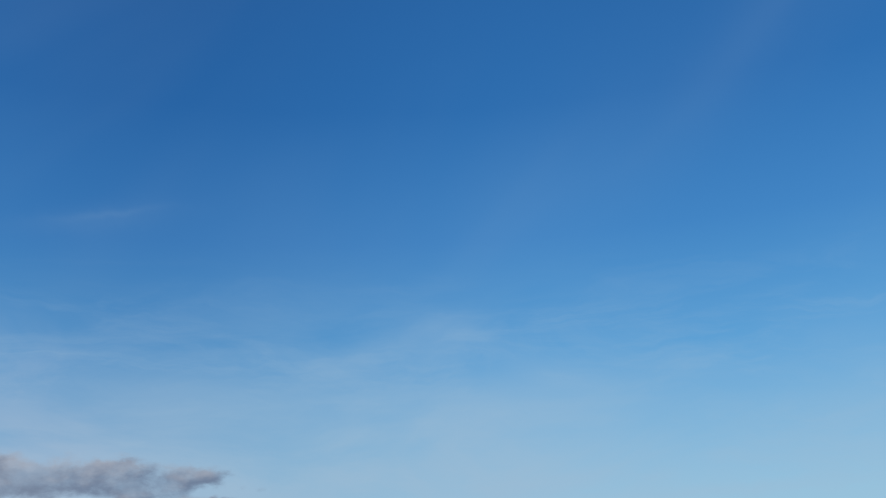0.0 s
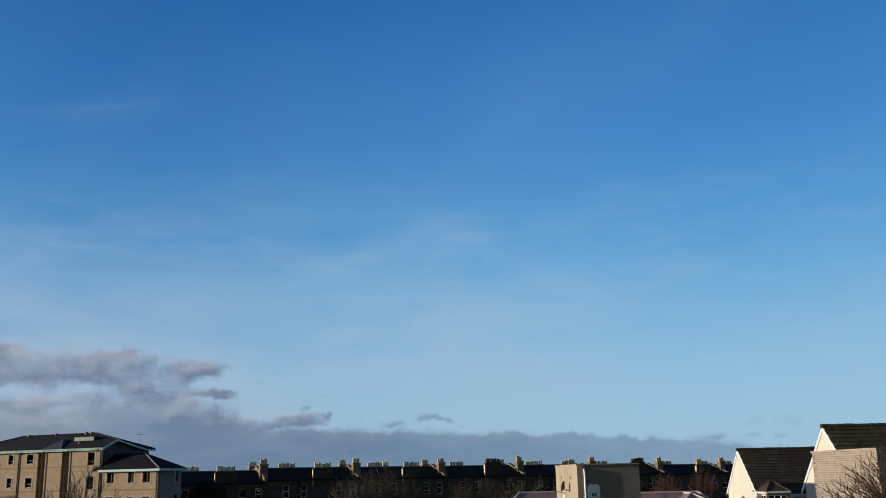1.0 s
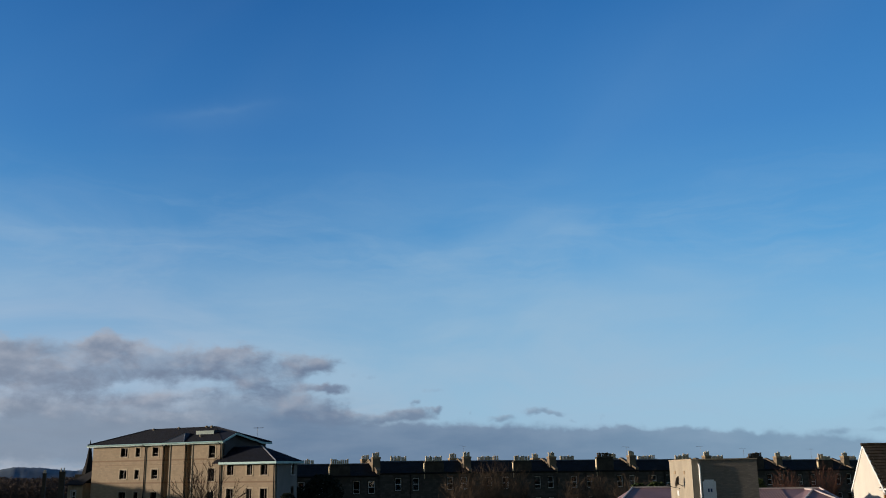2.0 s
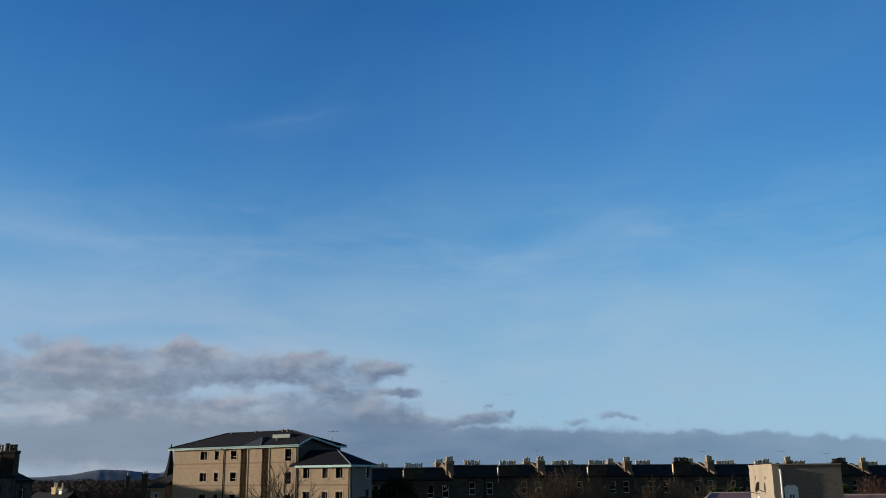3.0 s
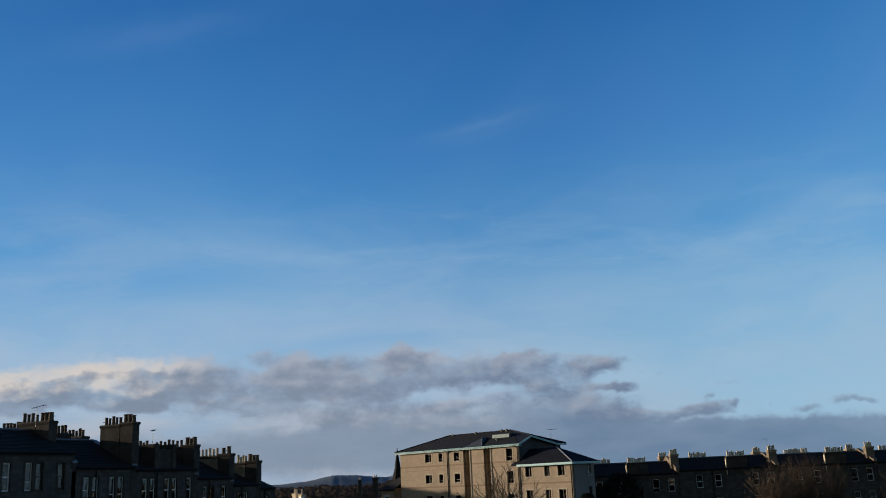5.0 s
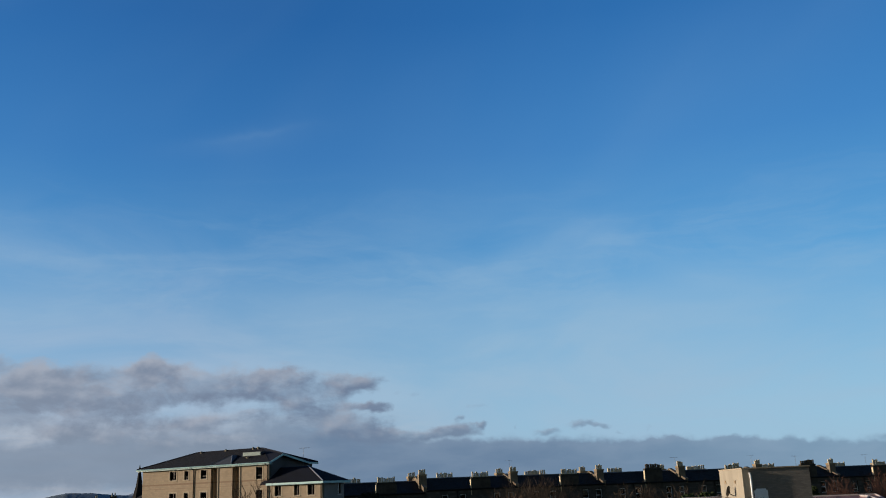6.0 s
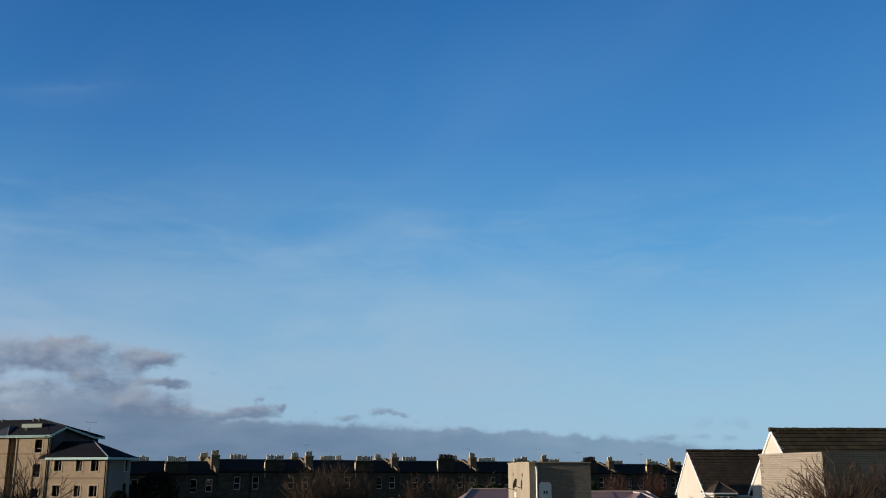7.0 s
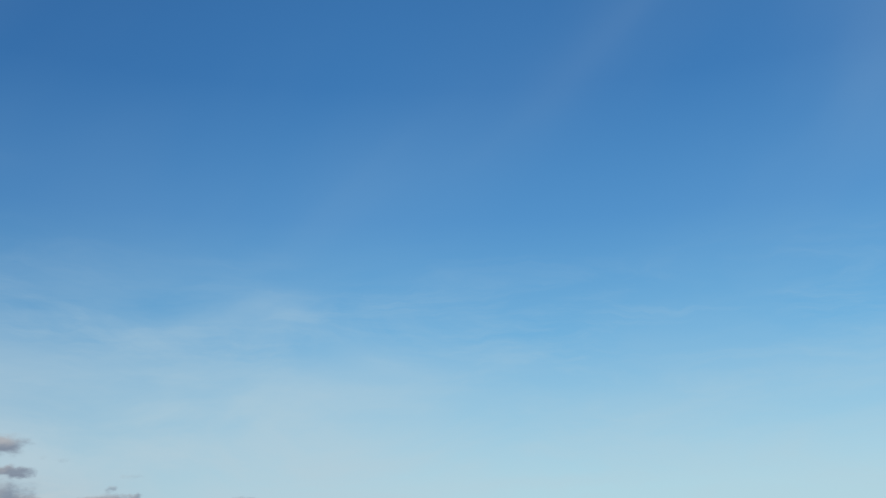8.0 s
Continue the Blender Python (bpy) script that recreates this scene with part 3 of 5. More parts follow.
def build_hill(label, material, az0, az1, dist, height, seed, peaks):
    """A long ridge of hill far off, with rounded tops."""
    bm = bmesh.new()
    grid = []
    steps = 260
    for i in range(steps + 1):
        az = az0 + (az1 - az0) * i / steps
        h = sum(k * math.exp(-((az - a) / w) ** 2) for a, w, k in peaks)
        h *= 1 + 0.10 * noise.noise((az * 0.9, seed, 0)) + 0.05 * noise.noise((az * 3.1, seed, 5))
        row = []
        for k in range(9):
            f = k / 8
            p = heading(az) * (dist + 500 * f)
            row.append(bm.verts.new((p.x, p.y, EYE * 0.2 + height * h * math.sin(min(1, f * 1.35) * math.pi / 2) * (1 + 0.02 * noise.noise((az * 2, k, seed)) + 0.035 * noise.noise((az * 8, k * 1.7, seed)) + 0.03 * noise.noise((az * 21, k * 2.3, seed))))))
        grid.append(row)
    for a, b in zip(grid, grid[1:]):
        for k in range(8):
            bm.faces.new((a[k], a[k + 1], b[k + 1], b[k]))
    for f in bm.faces:
        f.smooth = True
    tagged(new("hill", mesh_of("hill", bm, material)), label, "hill", kind="structure")


def build_woods():
    rnd = random.Random(5)
    verts, faces = [], []
    for i in range(1900):
        az = rnd.uniform(-40, -14)
        d = rnd.uniform(330, 620)
        base = heading(az) * d
        h = rnd.uniform(6.0, 8.2) + (d - 330) / 290 * 1.9 + 0.8 * noise.noise((az * 0.5, 1, 2))
        # a rounded crown of loose twig clumps over its trunk
        wide = rnd.uniform(2.4, 4.2)
        for k in range(120):
            a, f = rnd.uniform(0, 2 * math.pi), rnd.uniform(-1, 1)
            r = math.sqrt(1 - f * f) * wide * rnd.uniform(0.5, 1.0)
            c = Vector((base.x + math.cos(a) * r, base.y + math.sin(a) * r, h - 2.6 + f * 2.6))
            n = Vector((math.cos(a) + rnd.gauss(0, 0.35), math.sin(a) + rnd.gauss(0, 0.35), f + 0.3 + rnd.gauss(0, 0.35))).normalized()
            s = n.orthogonal().normalized() * rnd.uniform(0.08, 0.26)
            u = n.cross(s).normalized() * rnd.uniform(0.2, 0.7)
            o = len(verts)
            verts.extend((tuple(c - s), tuple(c - u), tuple(c + s), tuple(c + u)))
            faces.append((o, o + 1, o + 2, o + 3))
        o = len(verts)
        verts.extend(((base.x - 0.2, base.y, 0), (base.x + 0.2, base.y, 0), (base.x, base.y, h - 2)))
        faces.append((o, o + 1, o + 2))
    me = bpy.data.meshes.new("woodland")
    me.from_pydata(verts, [], faces)
    me.materials.append(M_WOOD)
    tagged(new("woodland", me), "belt of leafless brown winter woodland below the hills", "woodland", kind="stuff")


build_ground()
build_hill("dark wooded hill on the horizon", M_HILL, -52, -14, 3300, 1.0, 3, ((-30.2, 2.6, 40), (-26.0, 3.2, 22), (-35.0, 2.2, 16), (-40, 5, 14)))
build_hill("far hill on the horizon, coloured pale blue with haze", M_HILLFAR, -60, 30, 4100, 1.0, 8, ((-25.2, 2.6, 60), (-20.0, 5, 30), (-50, 8, 30), (0, 20, 18)))
build_woods()


# ---- the buff apartment block ----
def hip(bm, u0, u1, y0, y1, z, rise, r0, r1, over=0.5):
    """A hipped roof: eaves round u0..u1 by y0..y1, ridge from r0 to r1."""
    ym = (y0 + y1) / 2
    e = [(u0 - over, y0 - over, z), (u1 + over, y0 - over, z), (u1 + over, y1 + over, z), (u0 - over, y1 + over, z)]
    a, b = (r0, ym, z + rise), (r1, ym, z + rise)
    slope_roof(bm, (e[0], e[1], b, a))
    slope_roof(bm, (e[1], e[2], b))
    slope_roof(bm, (e[2], e[3], a, b))
    slope_roof(bm, (e[3], e[0], a))
    return e, a, b


def build_apartments():
    rnd = random.Random(11)
    flat = thing("apartment_block", "four-storey buff blockwork apartment block with dark hipped slate roofs", "apartment building", pose(-55.5, 111.4, 0, 0, 0, -22))
    eave, low = 12.75, 10.4
    rows = (11.28, 8.74, 6.2, 3.66)
    cols = ((4.7, 1.12), (7.15, 0.68), (9.85, 0.92), (18.45, 0.95))
    holes = [(u, u + w, z, z + 1.05) for u, w in cols for z in rows]
    holes = [h if h[0] < 18 else (h[0], h[1], h[2] - 0.35, h[3]) for h in holes]
    recess = ((11.45, 12.55), (14.85, 15.95))
    bm = bmesh.new()
    for a, b in ((0, 11.45), (12.55, 14.85), (15.95, 20.4)):
        pierced(bm, a, b, 0, eave - 0.1, [h for h in holes if a < h[0] < b], 0, 0.175)
    part("front_wall", bm, M_BUFF, flat)
    bm = bmesh.new()
    for a, b in recess:
        pierced(bm, a - 0.1, b + 0.1, 0, eave - 0.1, [(a + 0.2, b - 0.25, z - 0.1, z + 1.0) for z in rows] if a > 13 else [], 0.9, 1.2)
        box(bm, (a - 0.18, 0.34, 0), (a, 1.2, eave - 0.1))
        box(bm, (b, 0.34, 0), (b + 0.18, 1.2, eave - 0.1))
    part("recess_wall", bm, M_BUFF, flat)
    bm = bmesh.new()
    box(bm, (0, 0.34, 0), (0.34, 7.6, eave - 0.1))
    box(bm, (0.34, 7.26, 0), (20.06, 7.6, eave - 0.1))
    for z in (0.1, 2.9, 5.5, 8.0, 10.55, 12.5):
        box(bm, (0.34, 1.25, z - 0.12), (20.06, 7.26, z))
    part("end_wall", bm, M_BUFF, flat)
    bm = bmesh.new()
    box(bm, (20.06, 0.34, 0), (20.4, 7.6, eave - 0.1))
    part("side_wall", bm, M_SIDESHADE, flat, "side wall coloured dark for its shade")
    # dark sheet added behind the windows so the rooms look unlit
    bm = bmesh.new()
    box(bm, (0.36, 1.25, 0.2), (20.04, 1.30, eave - 0.2))
    part("inner_wall", bm, M_DIM, flat)
    for u, w in cols:
        for z in rows:
            big = u > 18
            window(flat, u, z - (0.35 if big else 0), w, 1.4 if big else 1.05, 0, M_BROWN, "casement" if w > 1 else "split", margin=M_SURROUND_PALE, blind=0)
    for z in rows:
        window(flat, 15.05, z - 0.1, 0.65, 1.1, 0.9, M_UPVC, "split")
    # rounded-off piers beside the recesses, lit on their edge
    for u in (12.55, 15.95):
        bm = bmesh.new()
        lathe(bm, ((0.14, 0), (0.14, eave - 0.12)), 12, (u + 0.10, 0.05, 0))
        part("pier", bm, M_SURROUND_PALE, flat)
    # raked head of the side wall under the verge
    bm = bmesh.new()
    pts = [(x, y, z) for x in (20.06, 20.4) for y, z in ((0.1, eave - 0.1), (1.75, eave + 0.74), (6.3, eave - 0.1))]
    solid(bm, pts, [(0, 1, 2), (5, 4, 3), (0, 3, 4, 1), (1, 4, 5, 2), (2, 5, 3, 0)])
    part("side_gable", bm, M_SIDESHADE, flat, "gable head coloured dark for its shade")
    e = [(-0.5, -0.5, eave), (20.9, -0.5, eave), (20.95, 6.4, eave), (20.9, 8.1, eave), (-0.5, 8.1, eave)]
    a, b, v = (5.3, 3.8, eave + 1.80), (16.0, 3.8, eave + 1.80), (20.9, 1.75, eave + 0.94)
    bm = bmesh.new()
    for corners in ((e[0], e[1], v, b, a), (v, e[2], b), (e[2], e[3], b), (e[3], e[4], a, b), (e[4], e[0], a)):
        slope_roof(bm, corners)
    roof = part("roof", bm, M_SLATE_NEW, flat, "dark blue-black slate hipped roof")
    bm = bmesh.new()
    tile_slope(bm, e[0], e[1], b, a, 0.30, 0.26, rnd)
    tile_slope(bm, v, e[2], b, b, 0.30, 0.26, rnd)
    part("slate", bm, M_SLATE_NEW, roof, kind="stuff")
    bm = bmesh.new()
    for p, q in ((a, b), (e[0], a), (v, b), (e[2], b), (e[3], b), (e[4], a)):
        tube(bm, Vector(p) + Vector((0, 0, 0.05)), Vector(q) + Vector((0, 0, 0.05)), 0.09, sides=6)
    part("ridge", bm, M_SLATE_NEW, roof)
    bm = bmesh.new()
    for p, q in (((-0.55, -0.56, eave - 0.16), (20.95, -0.50, eave + 0.01)), ((20.9, 6.4, eave - 0.20), (20.96, 8.1, eave + 0.01)), ((-0.56, -0.5, eave - 0.20), (-0.5, 8.1, eave + 0.01))):
        box(bm, p, q)
    box(bm, (-0.5, -0.5, eave - 0.24), (20.9, 0.0, eave - 0.20))
    for p, q in ((e[1], v), (v, e[2])):
        pts = [(x + dx, y, z + dz) for dz in (-0.20, 0.02) for x, y, z, dx in ((*p, 0.0), (*p, 0.06), (*q, 0.06), (*q, 0.0))]
        solid(bm, pts, BOX_FACES)
    part("fascia", bm, M_TEAL, flat, "pale teal painted fascia board")
    bm = bmesh.new()
    tube(bm, (-0.5, -0.63, eave - 0.05), (20.9, -0.63, eave - 0.05), 0.055, sides=8)
    part("gutter", bm, M_TEAL, flat)
    for u in (8.75, 20.25):
        bm = bmesh.new()
        tube(bm, (u, -0.08, 0), (u, -0.08, eave - 0.4), 0.06)
        tube(bm, (u, -0.08, eave - 0.4), (u, -0.6, eave - 0.1), 0.06)
        part("downpipe", bm, M_DARKPIPE, flat)
    # the little pyramid over the first bay
    # paler than the roof slate: the light on its face is in the colour
    bm = bmesh.new()
    g0, g1, gz = 11.8, 15.1, eave + 0.02
    apex = (13.5, 1.35, eave + 1.12)
    slope_roof(bm, ((g0, -0.5, gz), (g1, -0.5, gz), apex), 0.05)
    slope_roof(bm, ((g1, -0.5, gz), (13.8, 3.2, eave + 1.13), apex), 0.05)
    slope_roof(bm, ((13.2, 3.2, eave + 1.13), (g0, -0.5, gz), apex), 0.05)
    part("gablet", bm, M_GABLET, roof, "lead-edged gablet, coloured paler grey as a lit face")
    bm = bmesh.new()
    for p in ((g0, -0.5, gz + 0.03), (g1, -0.5, gz + 0.03)):
        tube(bm, p, apex, 0.05)
    part("hip_lead", bm, M_LEAD, roof)
    bm = bmesh.new()
    box(bm, (14.9, 1.6, eave + 0.6), (17.8, 2.6, eave + 1.36))
    light = part("roof_light", bm, M_GABLET, roof, "lead-clad flat box of the roof light")
    bm = bmesh.new()
    box(bm, (15.0, 1.53, eave + 0.92), (17.7, 1.598, eave + 1.32))
    part("glazing", bm, M_TEALGLASS, light)
    for u, y, z in ((6.2, 3.6, eave + 1.72), (10.2, 3.7, eave + 1.76), (14.6, 3.7, eave + 1.78), (15.4, 3.7, eave + 1.78), (16.3, 0.9, eave + 0.58)):
        bm = bmesh.new()
        lathe(bm, ((0.12, 0), (0.10, 0.16), (0.17, 0.19), (0.17, 0.25), (0.02, 0.32)), 10, (u, y, z - 0.05))
        part("roof_vent", bm, M_SURROUND_PALE, roof)
    # the lower wing
    wing = thing("apartment_wing", "lower three-storey wing of buff blockwork with a hipped slate roof", "apartment building", pose(-55.5, 111.4, 0, 0, 0, -22))
    wrows = (9.0, 6.45, 3.9)
    wcols = ((21.2, 0.92), (24.0, 0.75), (25.9, 0.95))
    bm = bmesh.new()
    pierced(bm, 20.4, 27.9, 0, low - 0.1, [(u, u + w, z, z + 1.12) for u, w in wcols for z in wrows], 0.03, 0.20)
    part("front_wall", bm, M_BUFF, wing)
    bm = bmesh.new()
    side_holes = [(2.8, 3.35, z, z + 1.3) for z in wrows]
    pierced(bm, 0.34, 3.9, 0, low - 0.1, side_holes, 0, 0.34)
    bmesh.ops.transform(bm, matrix=Matrix.Translation((27.9, 0, 0)) @ Matrix.Rotation(radians(90), 4, "Z"), verts=bm.verts)
    box(bm, (20.45, 3.6, 0), (27.55, 3.9, low - 0.1))
    for z in (2.9, 5.5, 8.0, 10.2):
        box(bm, (20.45, 0.4, z - 0.1), (27.5, 3.6, z))
    part("end_wall", bm, M_ENDWALL, wing, "end wall coloured grey for its shade")
    # the wing's own added dark sheet, keeping its windows dim
    bm = bmesh.new()
    box(bm, (20.5, 1.0, 0.2), (27.5, 1.05, low - 0.25))
    part("inner_wall", bm, M_DIM, wing)
    for z in wrows:
        for u, w in wcols:
            window(wing, u, z, w, 1.12, 0.03, M_BROWN, "casement", margin=M_SURROUND_PALE)
        window(wing, 27.9, z, 0.55, 1.3, 2.8, M_BROWN, "split", turn=90)
    bm = bmesh.new()
    hip(bm, 20.0, 27.9, 0, 3.9, low, 1.75, 20.4, 24.4)
    wroof = part("roof", bm, M_SLATE_NEW, wing, "dark blue-black slate hipped roof")
    bm = bmesh.new()
    tile_slope(bm, (20.0, -0.5, low), (28.4, -0.5, low), (24.4, 1.95, low + 1.75), (20.4, 1.95, low + 1.75), 0.3, 0.26, rnd)
    tile_slope(bm, (28.4, -0.5, low), (28.4, 4.4, low), (24.4, 1.95, low + 1.75), (24.4, 1.95, low + 1.75), 0.3, 0.26, rnd)
    part("slate", bm, M_SLATE_NEW, wroof, kind="stuff")
    bm = bmesh.new()
    tube(bm, (28.4, -0.5, low + 0.05), (24.4, 1.95, low + 1.80), 0.08)
    part("hip_lead", bm, M_LEAD, wroof)
    bm = bmesh.new()
    box(bm, (20.4, -0.56, low - 0.20), (28.45, -0.5, low + 0.01))
    box(bm, (28.4, -0.5, low - 0.20), (28.46, 4.4, low + 0.01))
    box(bm, (20.4, -0.5, low - 0.24), (28.4, 0.03, low - 0.20))
    box(bm, (27.9, 0.03, low - 0.24), (28.4, 4.4, low - 0.20))
    part("fascia", bm, M_TEAL, wing, "pale teal painted fascia board")
    bm = bmesh.new()
    tube(bm, (27.8, -0.06, 0), (27.8, -0.06, low - 0.3), 0.06)
    part("downpipe", bm, M_DARKPIPE, wing)
    m = pose(-55.5, 111.4, 0, 0, 0, -22) @ pose(22.6, 3.3, low + 0.4, 0, 0, 15)
    aerial("television_aerial", m, 3.5, 5, "tall thin aerial on a mast above the slate roof")


build_apartments()


# ---- the long stone terrace ----
def tenement(name, label, group, m, length, depth, eave, rise, base, cols, rows, rnd, win=(0.95, 1.8), head=True, gable_stack=True, frame_mats=(None,), party=None, overhang=0.15):
    """One house of a stone terrace: x along its front, y into it. Party wall with its skew at x = 0."""
    h = thing(name, label, "terraced house", m, group)
    w, hh = win
    zs = [eave - 0.75 - hh - 3.1 * k for k in range(rows)]
    holes = [(u, u + w, z, z + hh) for u in cols for z in zs if z > base + 0.3]
    bm = bmesh.new()
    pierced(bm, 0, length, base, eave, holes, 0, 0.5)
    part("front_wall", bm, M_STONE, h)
    bm = bmesh.new()
    box(bm, (0, depth - 0.5, base), (length, depth, eave))
    for z in zs:
        box(bm, (0.3, 0.55, z - 0.9), (length - 0.3, depth - 0.5, z - 0.7))
    part("back_wall", bm, M_STONE, h)
    mid = depth / 2
    bm = bmesh.new()
    slope_roof(bm, ((0.15, -overhang, eave), (length - 0.15, -overhang, eave), (length - 0.15, mid, eave + rise), (0.15, mid, eave + rise)), 0.2)
    slope_roof(bm, ((0.15, depth + overhang, eave), (0.15, mid, eave + rise), (length - 0.15, mid, eave + rise), (length - 0.15, depth + overhang, eave)), 0.2)
    roof = part("roof", bm, M_SLATE, h, "weathered grey slate roof")
    bm = bmesh.new()
    tile_slope(bm, (0.3, -overhang, eave), (length - 0.15, -overhang, eave), (length - 0.15, mid, eave + rise), (0.3, mid, eave + rise), 0.42, 0.30, rnd, 0.012)
    part("slate", bm, M_SLATE, roof, kind="stuff")
    bm = bmesh.new()
    tube(bm, (0, mid, eave + rise + 0.04), (length, mid, eave + rise + 0.04), 0.10)
    part("ridge", bm, M_LEAD, roof)
    # party wall and skew stones
    bm = bmesh.new()
    s = 0.32
    box(bm, (-0.2, 0.0, base), (0.2, depth, eave - 0.3))
    part("party_wall", bm, M_STONE, h)
    bm = bmesh.new()
    pts = [(x, y, z) for x in (-0.22, 0.22) for y, z in ((-0.02, eave - 0.3), (-0.02, eave + s), (mid, eave + rise + s), (depth, eave + s), (depth, eave - 0.3))]
    solid(bm, pts, [(0, 1, 2, 3, 4), (9, 8, 7, 6, 5)] + [(i, i + 5, (i + 1) % 5 + 5, (i + 1) % 5) for i in range(5)])
    part("gable_head", bm, party or M_STACKSHADE, h)
    bm = bmesh.new()
    for y0, z0, y1, z1 in ((-0.08, eave + s, mid, eave + rise + s), (depth + 0.08, eave + s, mid, eave + rise + s)):
        pts = [(x, y, z + dz) for dz in (0, 0.12) for x, y, z in ((-0.28, y0, z0), (0.28, y0, z0), (0.28, y1, z1), (-0.28, y1, z1))]
        solid(bm, pts, BOX_FACES)
    part("skew", bm, M_LEAD if party else M_STACKSHADE, h)
    bm = bmesh.new()
    box(bm, (0.2, -0.14, eave - 0.22), (length, 0.0, eave - 0.02))
    part("eaves_course", bm, M_SOOT, h)
    bm = bmesh.new()
    tube(bm, (0.2, -0.22, eave - 0.03), (length, -0.22, eave - 0.03), 0.07)
    part("gutter", bm, M_DARKPIPE, h)
    bm = bmesh.new()
    x = length * 0.34
    tube(bm, (x, -0.1, base), (x, -0.1, eave - 0.1), 0.055)
    part("downpipe", bm, M_DARKPIPE, h)
    for i, u in enumerate(cols):
        for k, z in enumerate(zs):
            if z > base + 0.3:
                fm = rnd.choice(frame_mats) or M_WHITE
                window(h, u, z, w, hh, 0, fm, rnd.choice(("sash", "sash", "split")), blind=rnd.choice((0, 0, 0, 0, 0.45, 0.9)), margin=M_SOOT)
    return h


def build_far_terrace():
    rnd = random.Random(21)
    along = math.degrees(math.atan2(30.7, 64.0))
    t = Vector((64.0, 30.7, 0)).normalized()
    start = Vector((-26.85, 134.5, 0))
    drop = (-0.25, 0.05, 0.0, -0.05, -0.1, -0.25, -0.4, -0.55)
    for k in range(8):
        p = start + t * (2.45 + 14 * (k - 1))
        m = pose(p.x, p.y, drop[k], 0, 0, along)
        h = tenement("terraced_house", "three-storey sooty sandstone house in shade with sunlit chimney stacks", "terrace of stone houses", m, 14, 9.4, 8.95, 1.62, -0.6,
                     (2.45, 5.1, 10.35, 12.5), 3, rnd, win=(0.95, 1.75))
        eave, ridge = 8.95, 10.57
        # wall-head gable in the middle of the front with its row of pots
        u = 6.95
        high = 0.45 if k in (3, 5) else 0.0
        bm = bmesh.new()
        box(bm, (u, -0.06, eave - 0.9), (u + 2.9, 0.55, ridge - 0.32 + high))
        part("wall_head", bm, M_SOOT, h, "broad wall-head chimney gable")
        # thin strip of bright stone in place of sunlight on the left edge
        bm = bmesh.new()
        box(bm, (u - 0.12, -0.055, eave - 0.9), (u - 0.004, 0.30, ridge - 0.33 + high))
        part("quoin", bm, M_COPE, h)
        stack(h, u + 1.45, 0.26, ridge - 0.32 + high, ridge - 0.02 + high, 2.75, 0.42, 9, rnd, "x", M_SOOT, (0, 2), cope=M_SOOT, shapes=SHADED_POTS if high else None)
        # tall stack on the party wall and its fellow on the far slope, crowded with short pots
        stack(h, 0.05, 1.7, eave + 0.2, ridge + 0.66 + rnd.uniform(-0.06, 0.08), 1.15, 0.85, 4, rnd, "x", M_STACKSHADE, (2, 0), "tall sunlit sandstone stack", cope=M_STACK)
        stack(h, 0.0, 7.6, eave + 0.3, ridge + 0.48 + rnd.uniform(-0.1, 0.12), 1.2, 1.0, 4, rnd, "x", M_STACKSHADE, (2, 0), cope=M_STACK)
        # long low stack on the ridge with its row of thin pots
        stack(h, 4.5, 5.3, ridge - 0.5, ridge + 0.10, 2.7, 0.6, 9, rnd, "x", M_SOOT, (0, 2), cope=M_SOOT)
        if k in (2, 4):
            stack(h, 6.6, 6.2, ridge - 0.6, ridge + 0.22, 1.1, 0.8, 3, rnd, "x", M_STACK, (2,), cope=M_COPE)
        if k in (2, 4, 5):
            am = m @ pose(0.2, 3.4, ridge - 0.2, 0, 0, rnd.uniform(0, 180))
            aerial("television_aerial", am, 2.4 + rnd.uniform(-0.3, 0.5), 4, "thin aerial standing beside a stone chimney", 0.1)
        if k in (5, 6):
            am = m @ pose(9.5, 4.6, ridge, 0, 0, 100)
            aerial("television_aerial", am, 1.9, 5, "long flat aerial on the ridge of the terrace", 0.05)


build_far_terrace()


